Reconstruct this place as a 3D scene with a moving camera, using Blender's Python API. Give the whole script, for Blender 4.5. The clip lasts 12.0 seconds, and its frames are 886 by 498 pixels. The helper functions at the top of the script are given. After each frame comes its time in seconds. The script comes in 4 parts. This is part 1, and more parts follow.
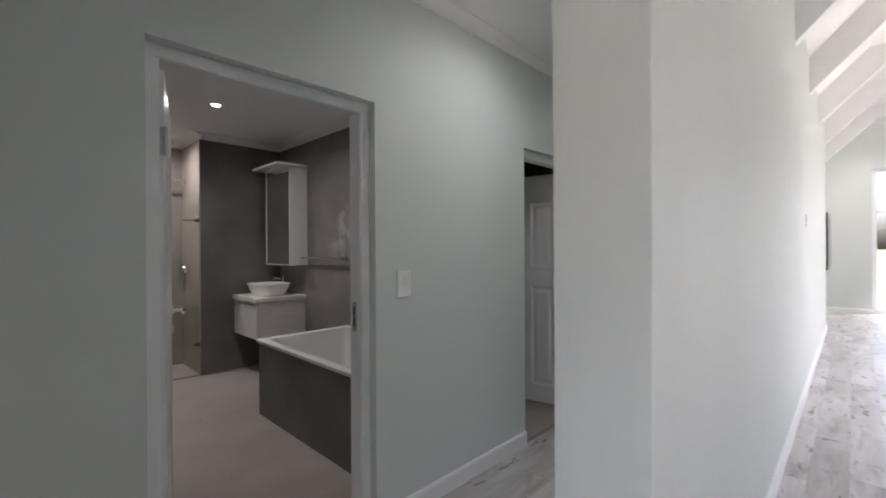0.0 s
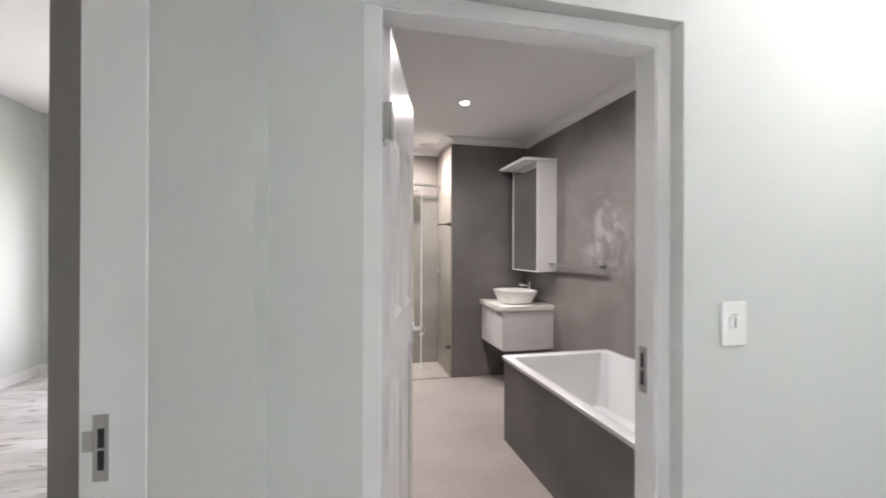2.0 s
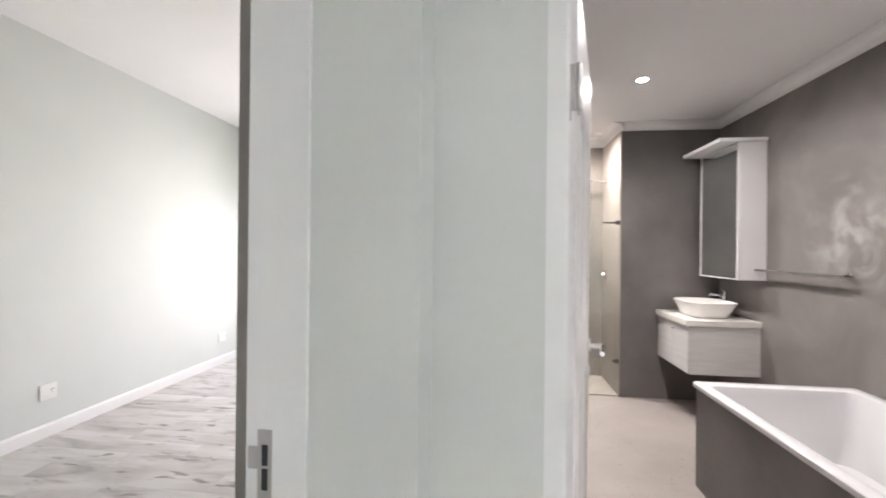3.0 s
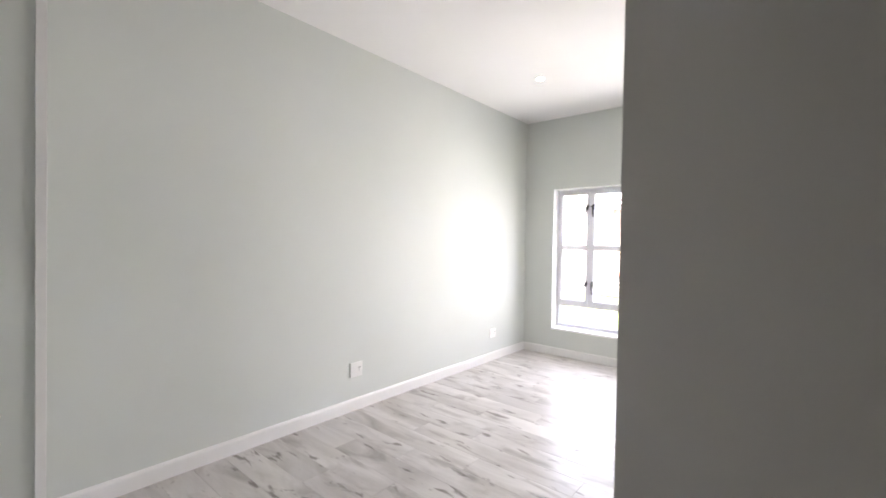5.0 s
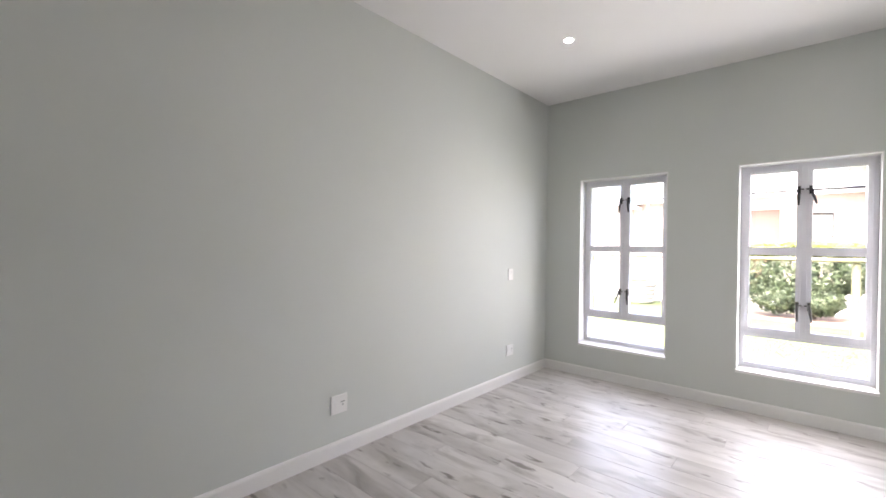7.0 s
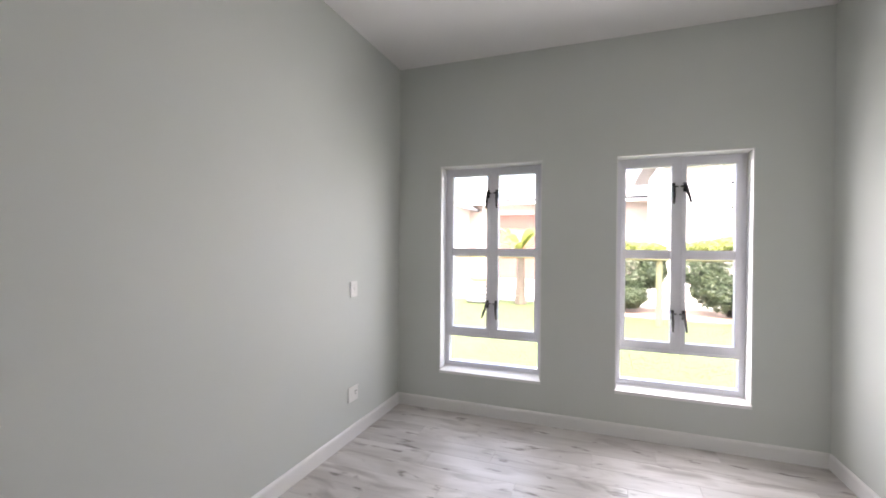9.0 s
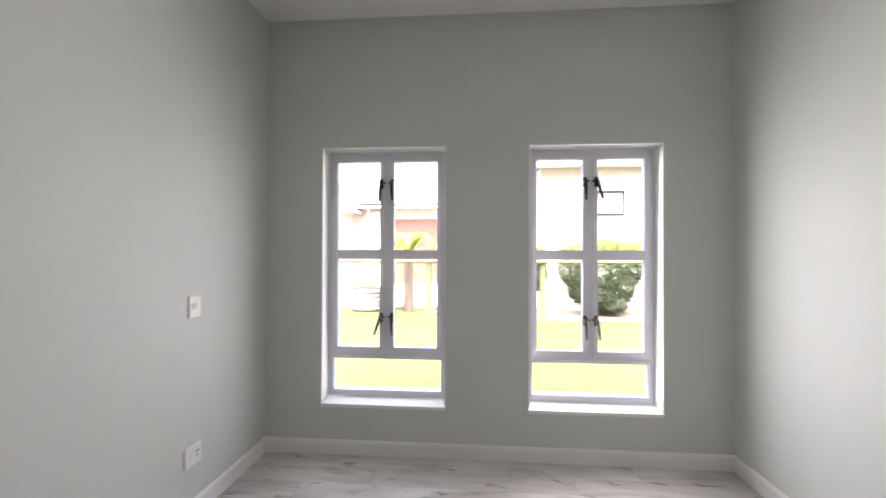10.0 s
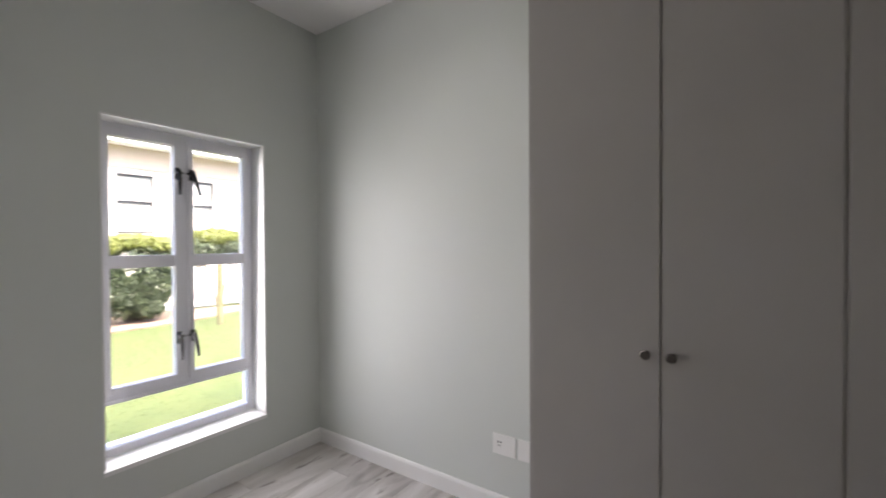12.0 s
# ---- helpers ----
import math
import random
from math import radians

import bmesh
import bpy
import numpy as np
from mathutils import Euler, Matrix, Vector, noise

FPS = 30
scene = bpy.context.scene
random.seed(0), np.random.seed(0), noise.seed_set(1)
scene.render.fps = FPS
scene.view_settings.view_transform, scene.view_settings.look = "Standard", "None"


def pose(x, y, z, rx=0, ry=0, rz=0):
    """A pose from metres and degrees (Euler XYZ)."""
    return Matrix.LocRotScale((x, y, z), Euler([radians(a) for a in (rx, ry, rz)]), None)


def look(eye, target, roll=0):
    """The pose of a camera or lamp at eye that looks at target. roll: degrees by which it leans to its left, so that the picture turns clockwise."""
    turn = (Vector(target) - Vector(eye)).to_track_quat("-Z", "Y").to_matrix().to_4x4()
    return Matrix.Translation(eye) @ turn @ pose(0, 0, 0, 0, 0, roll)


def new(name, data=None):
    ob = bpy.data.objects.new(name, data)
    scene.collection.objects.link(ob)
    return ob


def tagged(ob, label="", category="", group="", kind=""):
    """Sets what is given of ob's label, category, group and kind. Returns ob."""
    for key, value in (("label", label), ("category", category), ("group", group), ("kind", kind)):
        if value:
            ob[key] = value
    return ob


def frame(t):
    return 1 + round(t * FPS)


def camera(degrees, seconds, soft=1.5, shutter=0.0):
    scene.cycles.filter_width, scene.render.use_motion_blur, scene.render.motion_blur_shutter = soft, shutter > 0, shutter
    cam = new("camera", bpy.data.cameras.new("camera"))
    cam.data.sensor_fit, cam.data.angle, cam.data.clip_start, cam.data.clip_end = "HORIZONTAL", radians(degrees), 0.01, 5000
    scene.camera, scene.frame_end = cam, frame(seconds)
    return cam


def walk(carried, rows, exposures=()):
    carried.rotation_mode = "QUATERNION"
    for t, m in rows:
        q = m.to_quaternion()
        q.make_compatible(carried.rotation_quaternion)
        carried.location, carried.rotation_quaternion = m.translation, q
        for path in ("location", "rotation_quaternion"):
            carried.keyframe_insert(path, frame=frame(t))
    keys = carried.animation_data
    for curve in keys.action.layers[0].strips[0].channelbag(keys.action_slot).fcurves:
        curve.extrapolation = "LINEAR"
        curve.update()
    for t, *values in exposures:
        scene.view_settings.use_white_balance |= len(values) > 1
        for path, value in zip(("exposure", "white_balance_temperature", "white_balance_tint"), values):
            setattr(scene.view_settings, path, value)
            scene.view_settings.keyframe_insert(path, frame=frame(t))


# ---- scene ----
cam = camera(93.0, 12.0, soft=1.7, shutter=0.3)
PATH = [
    (0, (0.01, -1.654, 1.379), (1.442, -0.257, 1.378), -0.3),
    (0.5, (0.136, -1.469, 1.396), (1.417, 0.067, 1.398), -0.2),
    (1, (0.243, -1.339, 1.408), (1.3, 0.359, 1.409), 0.0),
    (1.5, (0.282, -1.184, 1.405), (1.036, 0.669, 1.406), 0.0),
    (2, (0.265, -1.03, 1.42), (0.735, 0.914, 1.424), 0.2),
    (2.5, (0.234, -0.89, 1.422), (0.364, 1.106, 1.426), 0.4),
    (3, (0.218, -0.808, 1.422), (-0.02, 1.178, 1.424), 0.6),
    (3.5, (0.121, -0.737, 1.41), (-0.476, 1.172, 1.411), 0.9),
    (5.5, (-0.371, -0.092, 1.391), (-1.752, 1.355, 1.357), 0.7),
    (6, (-0.424, 0.006, 1.396), (-1.829, 1.43, 1.367), 0.5),
    (6.5, (-0.626, 0.196, 1.377), (-2.014, 1.636, 1.359), 0.6),
    (7, (-0.764, 0.364, 1.368), (-2.094, 1.858, 1.352), 0.7),
    (9, (-1.399, 1.332, 1.4), (-2.092, 3.208, 1.389), 0.5),
    (9.5, (-1.532, 1.662, 1.36), (-1.969, 3.613, 1.361), 0.4),
    (10, (-1.616, 1.913, 1.367), (-1.775, 3.906, 1.386), 0.2),
    (10.5, (-1.713, 2.104, 1.393), (-1.43, 4.084, 1.399), -0.1),
    (11, (-1.843, 2.115, 1.375), (-1.115, 3.978, 1.388), -0.4),
    (11.5, (-1.925, 2.133, 1.443), (-0.697, 3.711, 1.424), -0.2),
    (12, (-1.997, 2.21, 1.443), (-0.355, 3.351, 1.418), -0.3),
]
EXPOSURES = [
    (0.0, 3.65, 6200, 12), (0.5, 4.05, 6210, 12), (1.5, 4.86, 6220, 12), (2.5, 5.35, 6280, 12), (3.5, 5.45, 6300, 12), (5.5, 5.32, 6300, 12), (6.5, 4.88, 6290, 12),
    (9.0, 4.2, 6300, 12), (10.5, 3.9, 6300, 12), (12.0, 3.65, 6300, 11)]
walk(cam, [(t, look(eye, target, roll)) for t, eye, target, roll in PATH], EXPOSURES)

# ---- world and sun ----
world = bpy.data.worlds.new("sky")
scene.world = world
world.use_nodes = True
wn = world.node_tree.nodes
sky = wn.new("ShaderNodeTexSky")
sky.sky_type = "NISHITA"
sky.sun_disc = False
sky.sun_elevation = radians(68)
sky.sun_rotation = radians(180)
sky.air_density, sky.dust_density, sky.ozone_density = 0.6, 8.0, 0.6
wn["Background"].inputs["Strength"].default_value = 0.15
world.node_tree.links.new(sky.outputs["Color"], wn["Background"].inputs["Color"])
sun_data = bpy.data.lights.new("sun", "SUN")
sun_data.energy, sun_data.angle, sun_data.color = 0.25, radians(70), (1.0, 0.97, 0.94)
sun = new("sun", sun_data)
sun.matrix_world = look((0, -11.5, 28.5), (0, 0, 0))

# ---- lamps ----
def downlight_lamp(x, y, z, watts, color=(1.0, 0.93, 0.86), cone=140):
    data = bpy.data.lights.new("downlight_lamp", "SPOT")
    data.energy, data.color, data.spot_size, data.spot_blend, data.shadow_soft_size = watts, color, radians(cone), 1.0, 0.035
    ob = new("downlight_lamp", data)
    ob.matrix_world = look((x, y, z), (x, y, z - 1))
    return ob


BATH_LIGHTS = [(1.256, 1.257), (1.27, 2.365), (1.0, 3.62)]
for bx, by in BATH_LIGHTS:
    downlight_lamp(bx, by, 2.645, 2.5 if by < 2 else 3.3 if by < 3 else 5.5, (1.0, 0.94, 0.90), 172)
downlight_lamp(-2.22, 3.43, 2.950, 0.8)
downlight_lamp(-0.74, 3.43, 2.950, 0.8)
# Lamp at 1.92 fits the wall's glow; the one at 4.1 is added fill.
for px in (1.92, 4.1):
    downlight_lamp(px, -0.62, 2.735, 2.3, (1.0, 0.98, 0.96), 174)
downlight_lamp(10.9, -1.85, 3.82, 12)
# Added area lamps inside the panes, brightening the room beyond the sky's own light.
for wx, watts, fan in ((-2.2475, 0.50, 155), (-0.8445, 1.45, 160)):
    data = bpy.data.lights.new("window_fill", "AREA")
    data.shape, data.size, data.size_y, data.energy, data.color = "RECTANGLE", 0.80, 1.62, watts, (1.0, 0.915, 0.885)
    data.spread = radians(fan)
    ob = new("window_fill", data)
    ob.matrix_world = look((wx, 4.812, 1.19), (wx, 2.0, 1.10))


# ---- materials ----
def nodes_of(name):
    m = bpy.data.materials.new(name)
    m.use_nodes = True
    nt = m.node_tree
    return m, nt, nt.nodes["Principled BSDF"]


def surface(name, c1, c2, rough=0.5, scale=3.0, fine=120.0, bump=0.05, metal=0.0, rough_var=0.08, stretch=(1, 1, 1), random_tint=0.0, coat=0.0):
    """A two-scale surface: slow cloud of colour, fine grain in relief."""
    m, nt, b = nodes_of(name)
    N, L = nt.nodes.new, nt.links.new
    tc = N("ShaderNodeTexCoord")
    mp = N("ShaderNodeMapping")
    mp.inputs["Scale"].default_value = stretch
    L(tc.outputs["Object"], mp.inputs["Vector"])
    big, small = N("ShaderNodeTexNoise"), N("ShaderNodeTexNoise")
    big.inputs["Scale"].default_value, big.inputs["Detail"].default_value = scale, 5
    small.inputs["Scale"].default_value, small.inputs["Detail"].default_value = fine, 3
    L(mp.outputs[0], big.inputs["Vector"])
    L(mp.outputs[0], small.inputs["Vector"])
    ramp = N("ShaderNodeValToRGB")
    ramp.color_ramp.elements[0].position, ramp.color_ramp.elements[1].position = 0.3, 0.7
    ramp.color_ramp.elements[0].color, ramp.color_ramp.elements[1].color = (*c1, 1), (*c2, 1)
    L(big.outputs["Fac"], ramp.inputs["Fac"])
    col = ramp.outputs["Color"]
    if random_tint:
        oi, hsv, mr = N("ShaderNodeObjectInfo"), N("ShaderNodeHueSaturation"), N("ShaderNodeMapRange")
        mr.inputs["To Min"].default_value, mr.inputs["To Max"].default_value = 1 - random_tint, 1 + random_tint
        L(oi.outputs["Random"], mr.inputs["Value"])
        L(mr.outputs[0], hsv.inputs["Value"])
        L(col, hsv.inputs["Color"])
        col = hsv.outputs["Color"]
    L(col, b.inputs["Base Color"])
    rr = N("ShaderNodeMapRange")
    rr.inputs["To Min"].default_value, rr.inputs["To Max"].default_value = max(0.02, rough - rough_var), min(1, rough + rough_var)
    L(small.outputs["Fac"], rr.inputs["Value"])
    L(rr.outputs[0], b.inputs["Roughness"])
    b.inputs["Metallic"].default_value = metal
    b.inputs["Coat Weight"].default_value = coat
    if bump:
        bp = N("ShaderNodeBump")
        bp.inputs["Strength"].default_value, bp.inputs["Distance"].default_value = bump, 0.01
        L(small.outputs["Fac"], bp.inputs["Height"])
        L(bp.outputs[0], b.inputs["Normal"])
    return m


M_WALL = surface("sage_wall_paint", (0.603, 0.630, 0.602), (0.631, 0.655, 0.627), 0.55, 1.2, 260, 0.06)
M_CEIL = surface("ceiling_paint", (0.80, 0.79, 0.78), (0.84, 0.83, 0.82), 0.8, 1.0, 200, 0.04)
M_TRIM = surface("white_trim_paint", (0.78, 0.775, 0.765), (0.82, 0.815, 0.805), 0.38, 2.0, 60, 0.006)
M_REVEAL = surface("white_reveal_paint", (0.80, 0.80, 0.80), (0.84, 0.84, 0.83), 0.6, 2.0, 120, 0.03)
M_DOOR = surface("white_door_enamel", (0.76, 0.74, 0.735), (0.80, 0.78, 0.775), 0.3, 2.0, 30, 0.0, rough_var=0.01)
M_STEEL_FRAME = surface("white_frame_enamel", (0.74, 0.75, 0.74), (0.79, 0.80, 0.79), 0.35, 3.0, 30, 0.0, rough_var=0.01)
M_ALU = surface("white_window_coating", (0.78, 0.78, 0.83), (0.82, 0.82, 0.87), 0.4, 3.0, 100, 0.01)
M_WARD = surface("pale_grey_laminate", (0.315, 0.297, 0.280), (0.345, 0.326, 0.308), 0.34, 1.5, 180, 0.015)
M_WARD_IN = surface("dark_gap_board", (0.30, 0.28, 0.26), (0.34, 0.32, 0.30), 0.7, 3, 80, 0.02)
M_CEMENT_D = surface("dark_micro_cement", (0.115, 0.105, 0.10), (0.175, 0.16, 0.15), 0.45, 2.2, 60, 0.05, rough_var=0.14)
# Shower walls: one cement in two tones, their share of light in the colour.
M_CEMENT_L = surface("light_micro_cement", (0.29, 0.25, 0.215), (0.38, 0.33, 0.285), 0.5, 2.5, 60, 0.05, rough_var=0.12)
M_CEMENT_S = surface("less_lit_micro_cement", (0.19, 0.165, 0.145), (0.26, 0.228, 0.20), 0.5, 2.5, 60, 0.05, rough_var=0.12)
M_CEMENT_F = surface("cement_floor_screed", (0.29, 0.255, 0.23), (0.39, 0.345, 0.315), 0.32, 1.7, 40, 0.03, rough_var=0.12)
M_PLAT = surface("white_socket_plastic", (0.80, 0.80, 0.78), (0.84, 0.84, 0.82), 0.3, 5, 100, 0.0)
M_CERAM = surface("white_glazed_ceramic", (0.80, 0.78, 0.75), (0.83, 0.81, 0.78), 0.1, 3, 60, 0.0, rough_var=0.03, coat=0.3)
M_ACRYL = surface("white_bath_acrylic", (0.68, 0.67, 0.67), (0.72, 0.71, 0.71), 0.16, 2, 60, 0.0, rough_var=0.04)
M_VANITY = surface("white_textured_vanity_board", (0.60, 0.575, 0.56), (0.68, 0.655, 0.64), 0.45, 4, 80, 0.06, stretch=(1, 1, 9))
M_VTOP = surface("pale_stone_vanity_top", (0.70, 0.67, 0.62), (0.78, 0.75, 0.70), 0.25, 9, 150, 0.01)
M_CHROME = surface("polished_chrome", (0.72, 0.72, 0.73), (0.80, 0.80, 0.80), 0.12, 4, 90, 0.0, metal=1.0, rough_var=0.05)
M_BRUSH = surface("brushed_steel", (0.42, 0.41, 0.40), (0.52, 0.51, 0.50), 0.35, 6, 150, 0.02, metal=1.0)
M_DARKMET = surface("dark_bronze_metal", (0.10, 0.09, 0.085), (0.16, 0.145, 0.135), 0.3, 6, 150, 0.02, metal=1.0)
M_BLACK = surface("black_powder_coat", (0.012, 0.012, 0.014), (0.022, 0.022, 0.024), 0.4, 8, 160, 0.02)
M_SCREEN = surface("black_glass_screen", (0.01, 0.01, 0.012), (0.015, 0.015, 0.018), 0.12, 2, 40, 0.0)
M_GRASS = surface("lawn_grass", (0.040, 0.057, 0.011), (0.068, 0.082, 0.020), 0.85, 2.6, 40, 0.3)
M_BLADE = surface("grass_blade", (0.038, 0.058, 0.011), (0.073, 0.086, 0.022), 0.8, 2.2, 30, 0.0)
M_LEAF = surface("dark_hedge_leaf", (0.062, 0.086, 0.044), (0.125, 0.150, 0.080), 0.4, 6, 60, 0.0)
M_LEAF_Y = surface("yellow_green_leaf", (0.16, 0.19, 0.04), (0.25, 0.26, 0.07), 0.5, 5, 60, 0.0)
M_BARK = surface("brown_bark", (0.07, 0.053, 0.040), (0.15, 0.117, 0.09), 0.9, 8, 60, 0.6, stretch=(1, 1, 0.4))


def thin_leaf(m, share=0.5):
    """Let light through thin leaves and blades."""
    nt = m.node_tree
    b, out = nt.nodes["Principled BSDF"], nt.nodes["Material Output"]
    tr_, mx = nt.nodes.new("ShaderNodeBsdfTranslucent"), nt.nodes.new("ShaderNodeMixShader")
    nt.links.new(b.inputs["Base Color"].links[0].from_socket, tr_.inputs["Color"])
    mx.inputs["Fac"].default_value = share
    nt.links.new(b.outputs[0], mx.inputs[1])
    nt.links.new(tr_.outputs[0], mx.inputs[2])
    nt.links.new(mx.outputs[0], out.inputs["Surface"])


for leafy, through_share in ((M_BLADE, 0.45), (M_LEAF, 0.5), (M_LEAF_Y, 0.5)):
    thin_leaf(leafy, through_share)
M_POST = surface("weathered_fence_wood", (0.12, 0.112, 0.055), (0.19, 0.17, 0.09), 0.85, 6, 80, 0.3, stretch=(6, 6, 1))
M_SOIL = surface("bare_garden_soil", (0.15, 0.10, 0.068), (0.22, 0.15, 0.108), 0.95, 3, 50, 0.6)
M_PAVE = surface("pale_driveway_paving", (0.29, 0.28, 0.262), (0.35, 0.338, 0.318), 0.8, 2, 40, 0.3)
M_PLASTER = surface("beige_house_plaster", (0.40, 0.325, 0.27), (0.46, 0.38, 0.32), 0.85, 0.8, 60, 0.2)
M_PLASTER_W = surface("cream_house_plaster", (0.54, 0.495, 0.455), (0.60, 0.555, 0.515), 0.85, 0.8, 60, 0.2)
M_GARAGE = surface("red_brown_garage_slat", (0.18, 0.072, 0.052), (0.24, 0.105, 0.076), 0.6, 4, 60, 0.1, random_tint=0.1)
M_ROOF = surface("grey_roof_tile", (0.20, 0.19, 0.19), (0.30, 0.28, 0.27), 0.8, 3, 40, 0.4)
M_PLANTER = surface("ribbed_concrete_planter", (0.20, 0.187, 0.17), (0.27, 0.255, 0.235), 0.85, 6, 80, 0.3)
M_FLOWER = surface("orange_red_flower", (0.42, 0.13, 0.06), (0.52, 0.20, 0.10), 0.6, 6, 60, 0.0)


def plank_material():
    """Pale grey oak: slow lengthwise bands, fine grain, and a few short dark knots with a smoky tail."""
    m, nt, b = nodes_of("grey_oak_plank")
    N, L = nt.nodes.new, nt.links.new
    tc, oi = N("ShaderNodeTexCoord"), N("ShaderNodeObjectInfo")
    off, comb = N("ShaderNodeVectorMath"), N("ShaderNodeCombineXYZ")
    off.operation = "MULTIPLY_ADD"
    off.inputs[1].default_value = (37.0, 53.0, 11.0)
    for k in range(3):
        L(oi.outputs["Random"], comb.inputs[k])
    L(comb.outputs[0], off.inputs[0])
    L(tc.outputs["Object"], off.inputs[2])

    def noise_of(stretch, detail, distortion=0.0):
        mp, n_ = N("ShaderNodeMapping"), N("ShaderNodeTexNoise")
        mp.inputs["Scale"].default_value = (*stretch, 1.0)
        n_.inputs["Scale"].default_value, n_.inputs["Detail"].default_value, n_.inputs["Distortion"].default_value = 1.0, detail, distortion
        L(off.outputs[0], mp.inputs["Vector"])
        L(mp.outputs[0], n_.inputs["Vector"])
        return n_.outputs["Fac"]

    def ramp_of(fac, p0, c0, p1, c1):
        r_ = N("ShaderNodeValToRGB")
        e = r_.color_ramp.elements
        e[0].position, e[0].color = p0, (*c0, 1)
        e[1].position, e[1].color = p1, (*c1, 1)
        L(fac, r_.inputs["Fac"])
        return r_.outputs["Color"]

    def times(c1, c2, share):
        mx = N("ShaderNodeMixRGB")
        mx.blend_type = "MULTIPLY"
        mx.inputs["Fac"].default_value = share
        L(c1, mx.inputs["Color1"])
        L(c2, mx.inputs["Color2"])
        return mx.outputs[0]
    grain = noise_of((4.0, 55.0), 5)
    bands = noise_of((1.2, 4.6), 5, 0.8)
    knots = noise_of((5.0, 16.0), 3, 0.35)
    smoke = noise_of((1.7, 5.5), 4, 1.2)
    white = (1, 1, 1)
    col = ramp_of(bands, 0.30, (0.42, 0.396, 0.376), 0.66, (0.66, 0.637, 0.618))
    col = times(col, ramp_of(grain, 0.30, (0.88, 0.875, 0.87), 0.62, white), 0.5)
    col = times(col, ramp_of(smoke, 0.53, white, 0.70, (0.58, 0.56, 0.545)), 0.9)
    col = times(col, ramp_of(knots, 0.62, white, 0.70, (0.36, 0.335, 0.32)), 0.95)
    hsv, mr = N("ShaderNodeHueSaturation"), N("ShaderNodeMapRange")
    mr.inputs["To Min"].default_value, mr.inputs["To Max"].default_value = 0.91, 1.08
    L(oi.outputs["Random"], mr.inputs["Value"])
    L(mr.outputs[0], hsv.inputs["Value"])
    L(col, hsv.inputs["Color"])
    L(hsv.outputs[0], b.inputs["Base Color"])
    rr = N("ShaderNodeMapRange")
    rr.inputs["To Min"].default_value, rr.inputs["To Max"].default_value = 0.30, 0.46
    L(bands, rr.inputs["Value"])
    L(rr.outputs[0], b.inputs["Roughness"])
    bp = N("ShaderNodeBump")
    bp.inputs["Strength"].default_value, bp.inputs["Distance"].default_value = 0.10, 0.003
    L(grain, bp.inputs["Height"])
    L(bp.outputs[0], b.inputs["Normal"])
    return m


M_PLANK = plank_material()


def glass_material(name, tint=(1, 1, 1), rough=0.0):
    m, nt, b = nodes_of(name)
    b.inputs["Base Color"].default_value = (*tint, 1)
    b.inputs["Roughness"].default_value = rough
    b.inputs["Transmission Weight"].default_value = 1.0
    b.inputs["IOR"].default_value = 1.45
    return m


M_GLASS = glass_material("clear_window_glass", (0.97, 0.985, 0.98))
M_SHOWER = glass_material("clear_shower_glass", (0.93, 0.97, 0.95))


def mirror_material():
    m, nt, b = nodes_of("silver_mirror")
    b.inputs["Base Color"].default_value = (0.82, 0.85, 0.84, 1)
    b.inputs["Metallic"].default_value, b.inputs["Roughness"].default_value = 1.0, 0.02
    return m


M_MIRROR = mirror_material()


def glow_material(name, color, strength):
    m, nt, b = nodes_of(name)
    b.inputs["Base Color"].default_value = (0.9, 0.9, 0.9, 1)
    b.inputs["Emission Color"].default_value, b.inputs["Emission Strength"].default_value = (*color, 1), strength
    return m


M_BULB = glow_material("lit_led_lens", (1.0, 0.95, 0.9), 4.0)


# ---- mesh helpers ----
ORIGIN = {}


def box(bm, x0, x1, y0, y1, z0, z1, bevel=0.0):
    m = Matrix.Translation(((x0 + x1) / 2, (y0 + y1) / 2, (z0 + z1) / 2)) @ Matrix.Diagonal((abs(x1 - x0), abs(y1 - y0), abs(z1 - z0), 1))
    g = bmesh.ops.create_cube(bm, size=1, matrix=m)
    if bevel:
        edges = list({e for v in g["verts"] for e in v.link_edges})
        bmesh.ops.bevel(bm, geom=edges, offset=bevel, segments=2, affect="EDGES", profile=0.7)
    return bm


def rod(bm, p, q, r0, r1=None, seg=14):
    p, q = Vector(p), Vector(q)
    d = q - p
    m = Matrix.Translation((p + q) / 2) @ d.to_track_quat("Z", "Y").to_matrix().to_4x4()
    bmesh.ops.create_cone(bm, cap_ends=True, segments=seg, radius1=r0, radius2=r0 if r1 is None else r1, depth=d.length, matrix=m)
    return bm


def lathe(bm, profile, m, seg=24):
    """Turn (radius, height) pairs round local z, placed by m."""
    rings = []
    for r, h in profile:
        rings.append([bm.verts.new(m @ Vector((r * math.cos(a), r * math.sin(a), h))) for a in (2 * math.pi * k / seg for k in range(seg))])
    for a, b in zip(rings, rings[1:]):
        for k in range(seg):
            bm.faces.new((a[k], a[(k + 1) % seg], b[(k + 1) % seg], b[k]))
    for ring in (rings[0], rings[-1]):
        bm.faces.new(ring)
    return bm


def prism(bm, outline, along, start, end):
    """Extrude a closed 2D outline; along is 'x' or 'y'; outline pairs are (other axis, z)."""
    rings = []
    for s in (start, end):
        rings.append([bm.verts.new((s, a, z) if along == "x" else (a, s, z)) for a, z in outline])
    n = len(outline)
    for k in range(n):
        bm.faces.new((rings[0][k], rings[0][(k + 1) % n], rings[1][(k + 1) % n], rings[1][k]))
    bm.faces.new(rings[0])
    bm.faces.new(list(reversed(rings[1])))
    return bm


